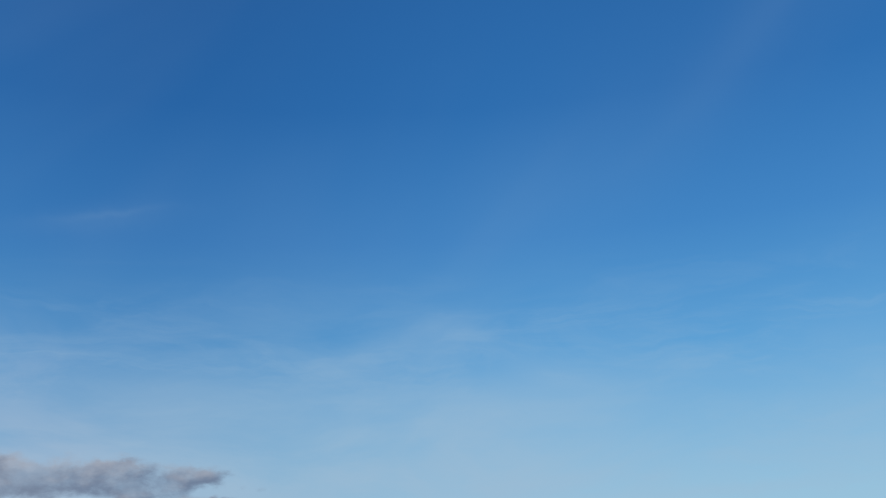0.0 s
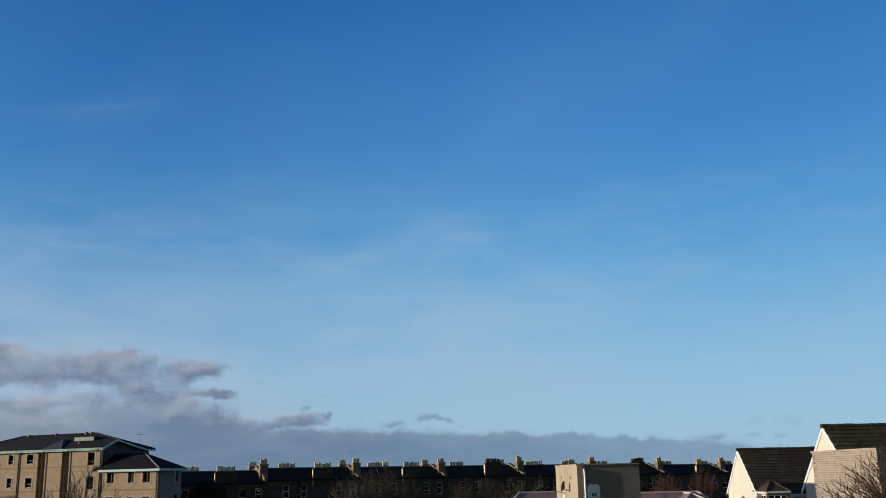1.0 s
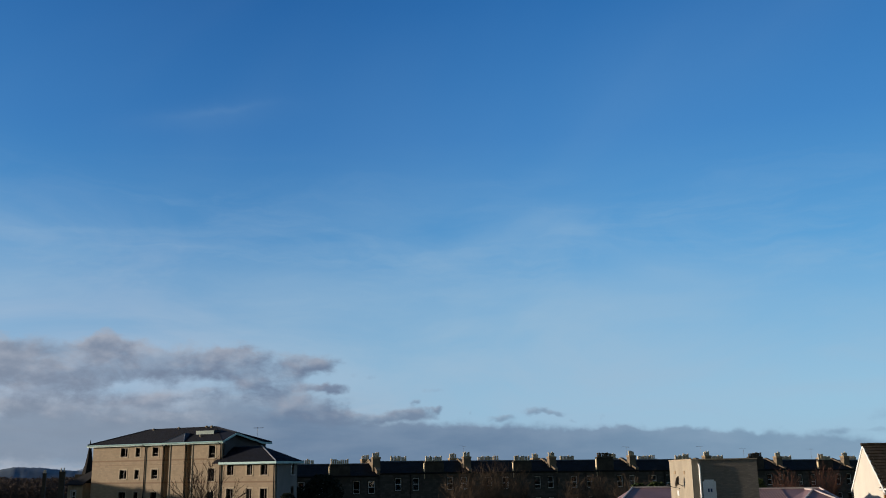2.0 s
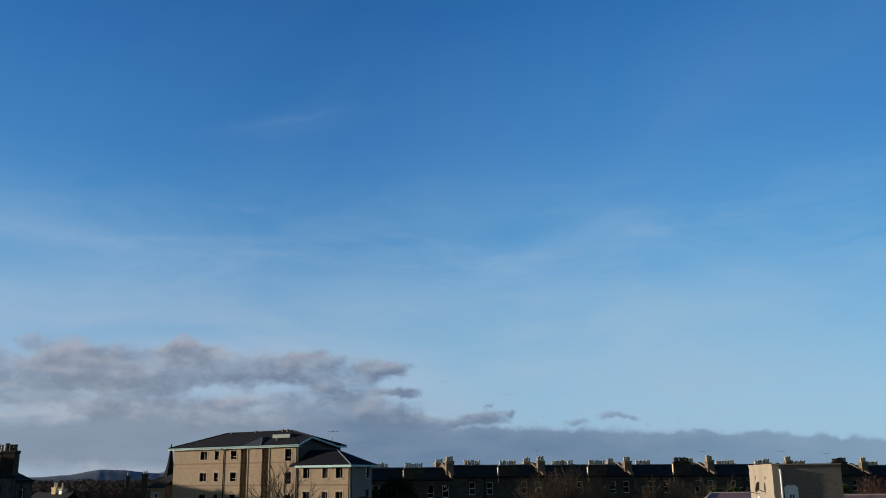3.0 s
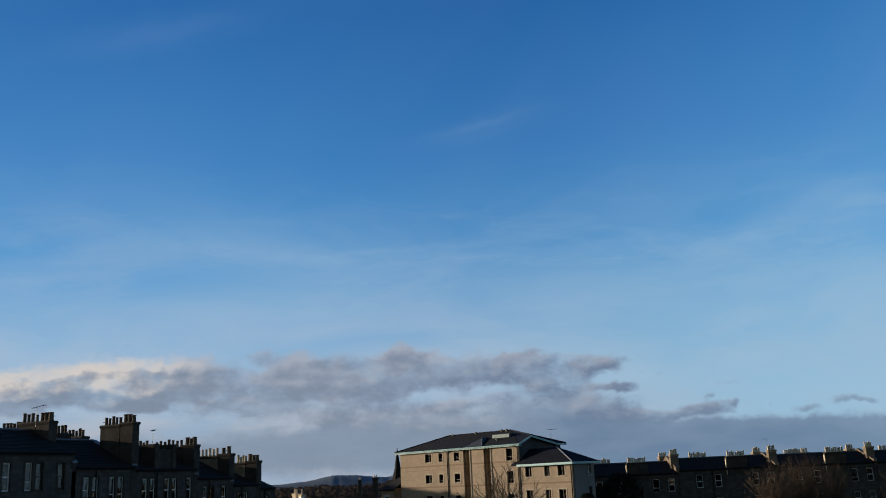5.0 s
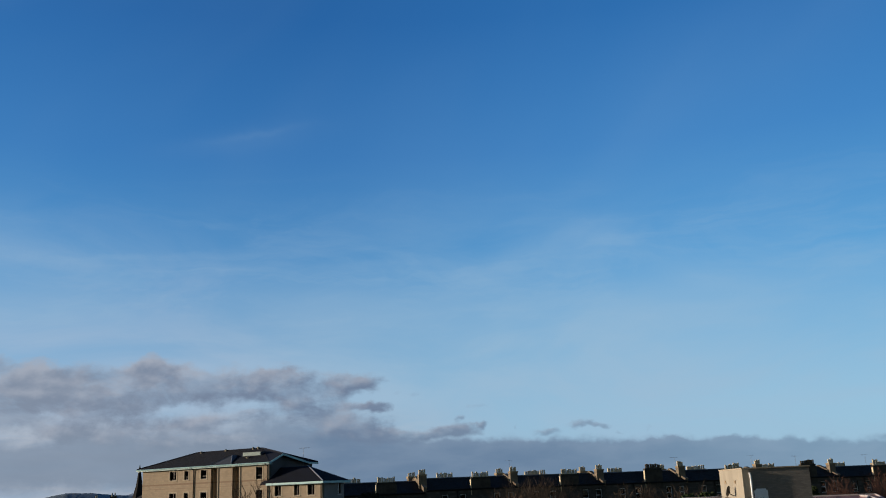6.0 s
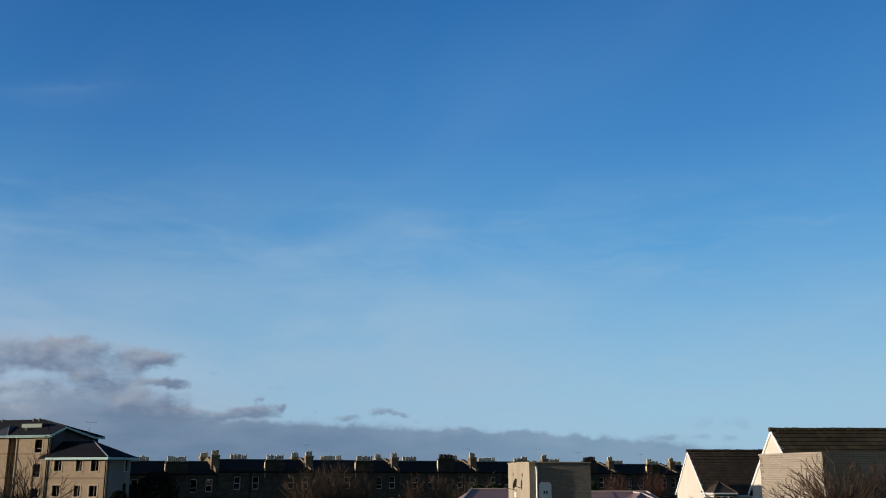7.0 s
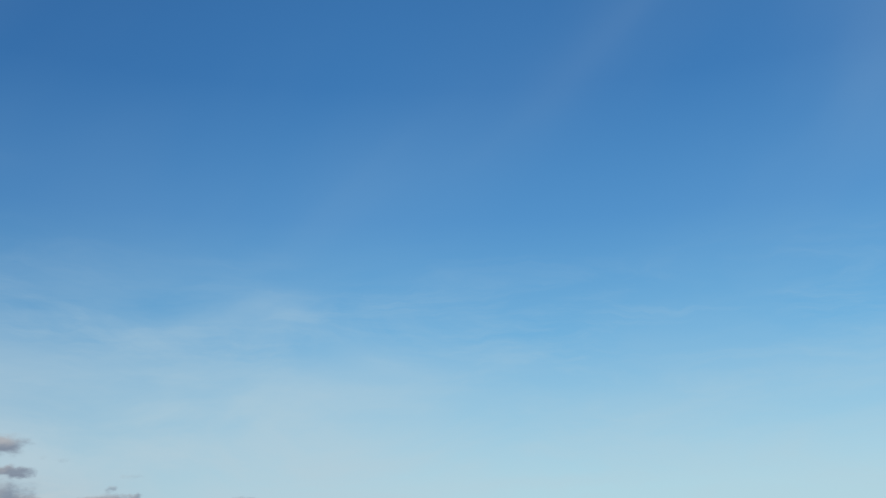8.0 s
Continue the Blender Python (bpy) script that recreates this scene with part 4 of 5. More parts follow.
# ---- the near terrace, stepping downhill on the shaded side of its street ----
def build_near_terrace():
    rnd = random.Random(33)
    x = -55.0
    # from, to (along the street), eave and ridge above the ground
    units = ((30.0, 44.0, 12.8, 2.1), (44.0, 55.2, 12.3, 1.9), (55.2, 61.7, 11.2, 2.35), (61.7, 69.6, 11.0, 2.2), (69.6, 74.8, 10.2, 2.1), (74.8, 79.2, 9.5, 1.95), (79.2, 82.0, 9.1, 1.9))
    stacks = {1: None, 2: (14.85, 2.4, 3.0, 5), 3: (14.85, 0.0, 3.2, 6), 4: (13.15, 0.0, 4.6, 8), 5: (12.40, 0.0, 3.9, 7), 6: (11.75, 0.0, 2.4, 5)}
    for k, (y0, y1, eave, rise) in enumerate(units):
        m = pose(x, y0, 0, 0, 0, 90)
        length = y1 - y0
        cols = [c for c in (0.95, 1.9, 3.7, 4.65, 6.6, 7.55, 9.6, 10.6, 12.4) if c + 1.2 < length]
        h = tenement("street_house", "dark stone tenement house in full shade with clay chimney pots", "terrace down the street", m, length, 9.0, eave, rise, -0.5, cols, 4, rnd, party=M_SOOT,
                     win=(0.66, 1.95), frame_mats=(M_WHITE, M_WHITE, M_WHITE, M_SOOT))
        spec = stacks.get(k)
        if spec:
            top, back, deep, pots = spec
            # a breast rising from the front wall, and a lower stack behind it
            front = stack(h, 0.0, 0.62 + back, eave - (0 if back else 2.5), top, 0.8, 1.3, 2 if k == 5 else 3, rnd, "y", M_SOOT, (0, 2), cope=M_SOOT, shapes=SHADED_POTS)
            for child in front.children:
                if child.name.startswith("chimney_pot"):
                    child.scale = (1.5, 1.5, 0.95)
            # the last two get paler stone and pots to look sunlit
            stack(h, 0.0, 1.35 + back + (deep - 1.1) / 2, eave - 0.2, top - (0.0 if back else 0.12), 0.75, deep - 1.15, pots - 1, rnd, "y", M_SOOT if k < 5 else M_STACK, (0, 2), cope=M_SOOT, shapes=SHADED_POTS if k < 5 else None)
            stack(h, 0.0, 6.6, eave, eave + rise + 0.8, 0.8, 2.4, 6, rnd, "y", M_STACK, (0, 2), cope=M_SOOT, shapes=SHADED_POTS)
        if k in (2, 3):
            stack(h, length * 0.5, 4.9, eave + rise - 0.3, eave + rise + 0.55, 1.5, 0.8, 4, rnd, "x", M_SOOT, (0, 2), cope=M_SOOT, shapes=SHADED_POTS)
            am = m @ pose(length * 0.25, 4.4, eave + rise, 0, 0, 40 + 30 * k)
            aerial("television_aerial", am, 1.9, 5, "dark aerial on the ridge beside clay pots", 0.15)
        if k == 3:
            bm = bmesh.new()
            for u in (2.4, 4.6):
                box(bm, (u, -0.05, eave - 0.4), (u + 0.5, 1.6, eave + rise - 0.1))
            box(bm, (2.9, 0.05, eave - 0.4), (4.6, 1.6, eave + rise - 0.5))
            part("dormer", bm, M_SOOT, h)
        if k == 6:
            # hipped end and gable of the last house
            bm = bmesh.new()
            box(bm, (length - 0.45, 0.5, -0.5), (length, 8.5, eave))
            solid(bm, [(length - 0.3, 0.0, eave), (length - 0.3, 9.0, eave), (length - 0.3, 4.5, eave + rise), (length + 0.02, 0.0, eave), (length + 0.02, 9.0, eave), (length + 0.02, 4.5, eave + rise)],
                  [(0, 2, 1), (3, 4, 5), (0, 1, 4, 3), (1, 2, 5, 4), (2, 0, 3, 5)])
            part("gable_wall", bm, M_STONE, h)
    for y, z, r in ((54.3, 15.0, 10), (67.5, 13.6, 120), (72.5, 12.6, 60), (78.0, 11.9, 100)):
        aerial("television_aerial", pose(-58.2, y, z - 0.6, 0, 0, r), 1.5, 5, "leaning aerial fixed behind a stone stack", 0.2)


build_near_terrace()


def build_back_tenement():
    """Unseen tenements added further off behind the street, to shade the apartment block's foot and darken its window
    reflections.
    """
    rnd = random.Random(3)
    for k in range(-3, 3):
        tenement("back_tenement", "unseen plain stone tenement added behind the street to cast shade", "back tenements", pose(-99, 83 + 10 * k, 0, 0, 0, 90), 10, 9, 12.1, 2.2, -0.5, (1.5, 4.5, 7.5), 3, rnd)


build_back_tenement()


# ---- the flat-topped tower with the dish ----
def build_tower():
    tw = thing("stair_tower", "flat-topped pale brick stair tower, one side sunlit", "tower", pose(7.35, 52.4, 0, 0, 0, 2.5))
    top = 9.50
    bm = bmesh.new()
    box(bm, (0, -0.045, 0), (0.34, 7.1, top - 0.06))
    part("sunlit_wall", bm, M_PALE, tw, "sunlit pale brick side wall")
    # front is coloured darker than the sunlit side, to deepen its shade
    bm = bmesh.new()
    box(bm, (0.34, 0.0, 0), (3.42, 7.1, top - 0.06))
    part("front_wall", bm, M_TOWER, tw, "brick front wall, coloured darker for its shade")
    bm = bmesh.new()
    box(bm, (-0.03, -0.07, top - 0.06), (3.45, 7.13, top))
    part("coping", bm, M_SURROUND_PALE, tw)
    bm = bmesh.new()
    tube(bm, (0.41, -0.055, 0), (0.41, -0.055, top - 0.42), 0.055, sides=10)
    tube(bm, (0.41, -0.055, top - 0.42), (0.37, -0.055, top - 0.25), 0.055, sides=10)
    part("downpipe", bm, M_UPVC, tw, "white plastic downpipe")
    for y in (2.2, 5.2):
        bm = bmesh.new()
        box(bm, (-0.03, y - 0.20, top - 0.80), (-0.004, y + 0.20, top - 0.62))
        for z in (0.67, 0.73):
            box(bm, (-0.045, y - 0.17, top - z - 0.012), (-0.03, y + 0.17, top - z + 0.012))
        part("air_brick", bm, M_STACK, tw)
    bm = bmesh.new()
    box(bm, (-0.02, 4.2, top - 2.0), (-0.004, 4.8, top - 1.72))
    part("notice", bm, M_WHITE, tw)
    # the white panel with two dark marks
    p = thing("white_panel", "white enamel panel with dark marks on the tower wall", "panel", pose(7.35, 52.4, 0, 0, 0, 2.5))
    bm = bmesh.new()
    x0, x1, z1 = 0.52, 1.20, top - 1.08
    box(bm, (x0, -0.05, top - 3.4), (x1, -0.004, z1))
    bmesh.ops.bevel(bm, geom=[e for e in bm.edges if abs(e.verts[0].co.y - e.verts[1].co.y) > 0.02], offset=0.09, segments=3, affect="EDGES")
    part("sheet", bm, M_SIGN, p)
    for k in range(2):
        bm = bmesh.new()
        box(bm, (0.76 + 0.14 * k, -0.058, top - 1.72), (0.85 + 0.14 * k, -0.0502, top - 1.54))
        part("mark", bm, M_INK, p)
    # satellite dish on its arm
    d = thing("satellite_dish", "dark grey satellite dish on the sunlit wall", "satellite dish", pose(7.35, 52.4, 0, 0, 0, 2.5) @ pose(-0.004, 2.5, top - 1.2, 0, 0, 0))
    bm = bmesh.new()
    bmesh.ops.create_uvsphere(bm, u_segments=24, v_segments=16, radius=0.72)
    bmesh.ops.delete(bm, geom=[v for v in bm.verts if v.co.z > -0.64], context="VERTS")
    bmesh.ops.translate(bm, verts=bm.verts, vec=(0, 0, 0.72))
    bmesh.ops.scale(bm, verts=bm.verts, vec=(0.93, 1.08, 1.0))
    bmesh.ops.solidify(bm, geom=bm.faces[:], thickness=0.015)
    turn = Vector((-0.82, 0.50, 0.25)).to_track_quat("Z", "Y").to_matrix().to_4x4()
    bmesh.ops.transform(bm, matrix=Matrix.Translation((-0.34, -0.1, 0)) @ turn, verts=bm.verts)
    part("reflector", bm, M_DISH, d)
    bm = bmesh.new()
    tube(bm, (0, 0.35, -0.25), (-0.34, 0.0, -0.12), 0.022)
    tube(bm, (-0.30, -0.06, -0.02), (-0.34, 0.0, -0.14), 0.03)
    part("bracket", bm, M_DISH, d)
    bm = bmesh.new()
    tube(bm, (-0.26, -0.05, -0.36), (-0.95, -0.08, -0.22), 0.018)
    part("feed_arm", bm, M_DISH, d)
    bm = bmesh.new()
    tube(bm, (-0.98, -0.08, -0.24), (-0.90, -0.08, -0.12), 0.045, 0.035, 8)
    part("feed_horn", bm, M_DISH, d)


# brick tone with the front wall's shade included
M_TOWER = coursed("shaded_brick", (0.23, 0.20, 0.17), (0.20, 0.18, 0.16), 0.225, 0.075, 0.01, var=0.16)
build_tower()


# ---- the low halls with faded red metal roofs ----
def build_red_roof(x, y, length, z, e, ribs, cross, label):
    r = thing("low_hall", label, "hall", pose(x, y, 0), "low halls")
    u0, u1, y0, y1 = 0.0, length, 0, 7.0
    bm = bmesh.new()
    box(bm, (u0 + 0.3, y0 + 0.4, 0), (u1 - 0.3, y1 - 0.4, e - 0.05))
    part("wall", bm, M_PALE, r)
    bm = bmesh.new()
    a, b = (u0 + (1.3 if not cross else 0.4), 3.5, z), (u1 - 0.9, 3.5, z)
    slope_roof(bm, ((u0, y0, e), (u1, y0, e), b, a))
    slope_roof(bm, ((u1, y0, e), (u1, y1, e), b))
    slope_roof(bm, ((u1, y1, e), (u0, y1, e), a, b))
    slope_roof(bm, ((u0, y1, e), (u0, y0, e), a))
    caps = [(a, b), ((u0, y0, e), a), ((u1, y0, e), b)]
    if cross:
        c, w, f = cross, 1.7, z - 0.06
        slope_roof(bm, ((c - w, -1.6, e), (c, 1.2, f), (c, 3.4, f), (c - w, 1.0, e + 0.3)))
        slope_roof(bm, ((c - w, -1.6, e), (c + w, -1.6, e), (c, 1.2, f)))
        slope_roof(bm, ((c + w, -1.6, e), (c + w, 1.0, e + 0.3), (c, 3.4, f), (c, 1.2, f)))
        caps += [((c - w, -1.6, e), (c, 1.2, f)), ((c + w, -1.6, e), (c, 1.2, f)), ((c, 1.2, f), (c, 3.4, f))]
    roof = part("roof", bm, M_PINK, r, "faded red metal sheet roof")
    if ribs:
        rib = bmesh.new()
        tube(rib, (0, 0, 0.03), (0, 3.5, z - e + 0.03), 0.022, sides=4)
        rib_mesh = mesh_of("rib", rib, M_PINKRIB)
        for i in range(ribs):
            u = u0 + 0.6 + (u1 - u0 - 1.7) * i / (ribs - 1)
            if not (cross and abs(u - cross) < 1.75):
                part_of("rib", rib_mesh, roof, at=(u, y0, e))
    for p, q in caps:
        bm = bmesh.new()
        tube(bm, Vector(p) + Vector((0, 0, 0.03)), Vector(q) + Vector((0, 0, 0.03)), 0.07)
        part("ridge_cap", bm, M_PINKRIDGE, roof, "pale metal ridge cap")


build_red_roof(4.75, 72.0, 7.0, 7.62, 6.6, 0, 0, "low hall with a plain faded red metal roof")
build_red_roof(14.2, 72.0, 6.6, 7.42, 6.4, 26, 4.6, "low hall with a ribbed faded red metal roof")


# ---- the two gabled houses ----
def gabled_house(label, x, y, length, eave, rise, width, tile, rnd, moss):
    h = thing("gabled_house", label, "house", pose(x, y, 0), "gabled houses")
    mid = width / 2
    bm = bmesh.new()
    pts = [(u, v, z) for u in (0, 0.3) for v, z in ((0, 0), (0, eave), (mid, eave + rise), (width, eave), (width, 0))]
    solid(bm, pts, [(0, 1, 2, 3, 4), (9, 8, 7, 6, 5)] + [(i, i + 5, (i + 1) % 5 + 5, (i + 1) % 5) for i in range(5)])
    part("gable_wall", bm, M_CREAM, h, "sunlit cream rendered gable")
    bm = bmesh.new()
    box(bm, (0.3, 0, 0), (length, 0.3, eave))
    box(bm, (0.3, width - 0.3, 0), (length, width, eave))
    box(bm, (length - 0.3, 0.3, 0), (length, width - 0.3, eave))
    part("wall", bm, M_CREAM, h)
    over, k = (0.6 if moss else 0.35), rise / mid
    bm = bmesh.new()
    e0, e1 = -over, width + over
    za = eave - over * k
    slope_roof(bm, ((-0.05, e0, za), (length, e0, za), (length, mid, eave + rise), (-0.05, mid, eave + rise)), 0.16)
    slope_roof(bm, ((-0.05, mid, eave + rise), (length, mid, eave + rise), (length, e1, za), (-0.05, e1, za)), 0.16)
    roof = part("roof", bm, tile, h, "brown concrete tile roof" + (" with moss" if moss else ""))
    bm = bmesh.new()
    tile_slope(bm, (-0.06, e0, za), (length, e0, za), (length, mid, eave + rise), (-0.06, mid, eave + rise), 0.33, 0.32, rnd, 0.03)
    part("tiles", bm, tile, roof, kind="stuff")
    cap = bmesh.new()
    lathe(cap, ((0.13, 0), (0.115, 0.44)), 8)
    bmesh.ops.transform(cap, matrix=Matrix.Rotation(radians(90), 4, "Y"), verts=cap.verts)
    cap_mesh = mesh_of("ridge_tile", cap, tile)
    for i in range(int(length / 0.45)):
        part_of("ridge_tile", cap_mesh, roof, at=(-0.12 + 0.45 * i, mid, eave + rise + 0.015 + rnd.uniform(0, 0.025)))
    bm = bmesh.new()
    for ya, yb in ((e0, mid), (e1, mid)):
        pts = [(u, v, z + dz) for dz in (-0.20, 0.02) for u, v, z in ((-0.06, ya, za), (-0.002, ya, za), (-0.002, yb, eave + rise), (-0.06, yb, eave + rise))]
        solid(bm, pts, BOX_FACES)
    part("bargeboard", bm, M_WHITE, h, "white painted bargeboard")
    bm = bmesh.new()
    box(bm, (-0.1, e0 - 0.03, za - 0.22), (length, e0 + 0.0, za - 0.02))
    part("fascia", bm, M_WHITE, h)
    bm = bmesh.new()
    tube(bm, (-0.1, e0 - 0.09, za - 0.05), (length, e0 - 0.09, za - 0.05), 0.06, sides=8)
    part("gutter", bm, M_UPVC if not moss else M_DARKPIPE, h)
    return h


def build_houses():
    rnd = random.Random(8)
    h1 = gabled_house("cream rendered house with a dark brown tiled roof", 23.5, 72.5, 13.5, 7.5, 3.05, 7.0, M_TILE, rnd, False)
    # bay window with its own little hipped roof
    bm = bmesh.new()
    bx, r = 1.25, 1.0
    ring = [(bx - 1.15, 0.0), (bx - 0.75, -0.95), (bx + 0.75, -0.95), (bx + 1.15, 0.0)]
    base = [bm.verts.new((x, y, 0)) for x, y in ring] + []
    head = [bm.verts.new((x, y, 7.35)) for x, y in ring]
    for i in range(3):
        bm.faces.new((base[i], base[i + 1], head[i + 1], head[i]))
    bm.faces.new(head[::-1])
    bm.faces.new(base)
    # solid faces behind the panes, coloured dark in place of a dim interior
    bay = part("bay", bm, M_BAYIN, h1, "projecting bay window")
    bm = bmesh.new()
    for x, y in ring[:1] + [ring[1], ring[2]] + ring[3:]:
        box(bm, (x - 0.10, y - 0.10, 4.2), (x + 0.10, y + 0.10, 7.3))
    part("post", bm, M_ORANGE, bay, "orange stained timber posts")
    bm = bmesh.new()
    for z in (5.8, 7.15):
        for (xa, ya), (xb, yb) in zip(ring, ring[1:]):
            tube(bm, (xa, ya - 0.03, z), (xb, yb - 0.03, z), 0.06, sides=4)
    for k in (0.33, 0.66):
        tube(bm, (bx - 0.75 + 1.5 * k, -0.98, 5.8), (bx - 0.75 + 1.5 * k, -0.98, 7.15), 0.04, sides=4)
    part("frame", bm, M_UPVC, bay)
    bm = bmesh.new()
    for (xa, ya), (xb, yb) in zip(ring, ring[1:]):
        solid(bm, [(xa, ya - 0.004, 5.85), (xb, yb - 0.004, 5.85), (xb, yb - 0.004, 7.1), (xa, ya - 0.004, 7.1), (xa, ya - 0.012, 5.85), (xb, yb - 0.012, 5.85), (xb, yb - 0.012, 7.1), (xa, ya - 0.012, 7.1)], BOX_FACES)
    part("pane", bm, M_GLASS, bay)
    bm = bmesh.new()
    eave = [(bx - 1.4, 0.3, 7.42), (bx - 0.9, -1.2, 7.42), (bx + 0.9, -1.2, 7.42), (bx + 1.4, 0.3, 7.42)]
    apex = (bx, 0.3, 8.2)
    for p, q in zip(eave, eave[1:]):
        slope_roof(bm, (p, q, apex), 0.1)
    cap = part("bay_roof", bm, M_TILE, h1)
    bm = bmesh.new()
    for p in eave:
        tube(bm, p, Vector(apex) + Vector((0, 0, 0.04)), 0.06)
    part("hip_tile", bm, M_TILE, cap)
    bm = bmesh.new()
    for p, q in zip(eave, eave[1:]):
        tube(bm, Vector(p) - Vector((0, 0, 0.08)), Vector(q) - Vector((0, 0, 0.08)), 0.08, sides=4)
    part("bay_fascia", bm, M_WHITE, cap)
    for u in (4.3, 5.25):
        window(h1, u, 5.9, 0.8, 1.15, -0.12, M_UPVC, "casement", blind=0.9)
    gabled_house("cream gabled house with a mossy brown tiled roof", 21.2, 49.4, 26, 8.24, 3.0, 7.0, M_TILE_MOSS, rnd, True)


M_BAYIN = surface("dim_room_behind_glass", (0.05, 0.045, 0.04), 0.9, 0.2)
build_houses()


# ---- the flat-roofed split-stone block ----
def build_stone_block():
    rnd = random.Random(14)
    b = thing("stone_block", "flat-roofed block of buff coursed split stone, one side sunlit", "building", pose(15.7, 34.6, 0, 0, 0, 6))
    top, deep, wide = 9.72, 4.85, 14.0
    bm = bmesh.new()
    box(bm, (0.03, 0.03, 0), (wide, deep, top - 0.1))
    part("core", bm, M_MORTAR, b)
    bm = bmesh.new()
    box(bm, (-0.02, -0.02, top - 0.1), (wide, deep + 0.02, top - 0.03))
    part("coping", bm, M_RECON, b)
    course = 0.086
    meshes = []
    for w in (0.44, 0.33, 0.52):
        for k in range(2):
            s = bmesh.new()
            d = 0.0 if k else 0.012
            pts = [(0, 0, 0), (w - 0.0015, 0, 0), (w - 0.0015, 0.03, 0), (0, 0.03, 0), (0.001, -d, course - 0.016), (w - 0.003, -d - 0.004, course - 0.014), (w - 0.0015, 0.03, course - 0.012), (0, 0.03, course - 0.010)]
            solid(s, pts, BOX_FACES)
            meshes.append((w, mesh_of("stone", s, M_RECON)))
    rest = bmesh.new()
    count = 0
    for row in range(34):
        z = top - 0.1 - course * (row + 1)
        # sunlit side, stones of their own down to the sill of what shows
        v = 0.0
        while v < deep - 0.05:
            w, me = rnd.choice(meshes)
            if v + w > deep:
                w, me = meshes[2]
                if v + w > deep:
                    break
            if count < 300:
                ob = part_of("stone", me, b, at=(0.0, v + w, z), turn=-90)
                count += 1
            else:
                box(rest, (0.0, v, z), (0.03, v + w - 0.0015, z + course - 0.014))
            v += w
        u = 0.0
        while u < wide - 0.55:
            w = rnd.choice((0.44, 0.33, 0.52))
            d = rnd.uniform(0, 0.012)
            box(rest, (u, -d, z), (u + w - 0.0015, 0.03, z + course - 0.014))
            u += w
    part("stone_course", rest, M_RECON, b, kind="stuff")


build_stone_block()


# ---- small buildings in the distance ----
def build_distance():
    rnd = random.Random(4)
    c = thing("steeple", "thin dark church steeple behind the apartment block", "church", pose(-74.8, 149, 0))
    bm = bmesh.new()
    box(bm, (-1.5, -1.5, 0), (1.5, 1.5, 9.5))
    part("tower", bm, M_SOOT, c)
    bm = bmesh.new()
    lathe(bm, ((1.1, 9.5), (0.55, 11.5), (0.04, 14.9)), 8)
    part("spire", bm, M_SLATE, c)
    k = thing("stone_cottage", "small grey stone house with pale window margins", "house", pose(-58.8, 112.4, 0, 0, 0, -22))
    bm = bmesh.new()
    pierced(bm, -0.2, 2.4, 0, 8.3, [(0.5, 1.2, 6.2, 7.4), (0.5, 1.2, 3.2, 4.6)], 0, 0.4)
    box(bm, (-0.2, 0.4, 0), (0.2, 5, 8.3))
    box(bm, (2.0, 0.4, 0), (2.4, 5, 8.3))
    part("wall", bm, M_STACK, k)
    bm = bmesh.new()
    slope_roof(bm, ((-0.5, -0.3, 8.2), (2.7, -0.3, 8.2), (2.7, 2.6, 10.0), (1.4, 2.6, 10.0)))
    slope_roof(bm, ((-0.5, -0.3, 8.2), (1.4, 2.6, 10.0), (1.4, 2.6, 10.0), (-0.5, 5.4, 8.2)))
    part("roof", bm, M_SLATE, k)
    for z in (6.2, 3.2):
        window(k, 0.5, z, 0.7, 1.2, 0, M_WHITE, "sash", margin=M_SURROUND)
    stack(k, 2.3, 2.6, 8.5, 11.0, 0.7, 1.3, 2, rnd, "y", M_SOOT, (0,), cope=M_SOOT)
    for az, d, top, w in ((-28.0, 230, 10.4, 1.2), (-28.9, 260, 10.2, 0.8)):
        p = heading(az) * d
        f = thing("far_chimney", "dark stone chimney above distant trees", "chimney", pose(p.x, p.y, 0, 0, 0, 20))
        stack(f, 0, 0, 0, top, w, 1.2, 2, rnd, "x", M_SOOT, (0,), cope=M_SOOT)
    p = heading(-33.6) * 150
    f = thing("far_cottage", "distant cottage roof with sunlit chimney stacks", "house", pose(p.x, p.y, 0, 0, 0, -20))
    bm = bmesh.new()
    box(bm, (-4, 0, 0), (4, 6, 5.3))
    part("wall", bm, M_STACK, f)
    bm = bmesh.new()
    slope_roof(bm, ((-4.2, -0.3, 5.2), (4.2, -0.3, 5.2), (4.2, 3, 7.4), (-4.2, 3, 7.4)))
    slope_roof(bm, ((-4.2, 6.3, 5.2), (-4.2, 3, 7.4), (4.2, 3, 7.4), (4.2, 6.3, 5.2)))
    part("roof", bm, M_SLATE, f)
    stack(f, 0.2, 3, 6.4, 8.1, 0.9, 0.8, 2, rnd, "x", M_COPE, (0,))
    stack(f, 1.7, 3, 6.4, 7.9, 0.6, 0.8, 1, rnd, "x", M_WHITE, (1,))


build_distance()


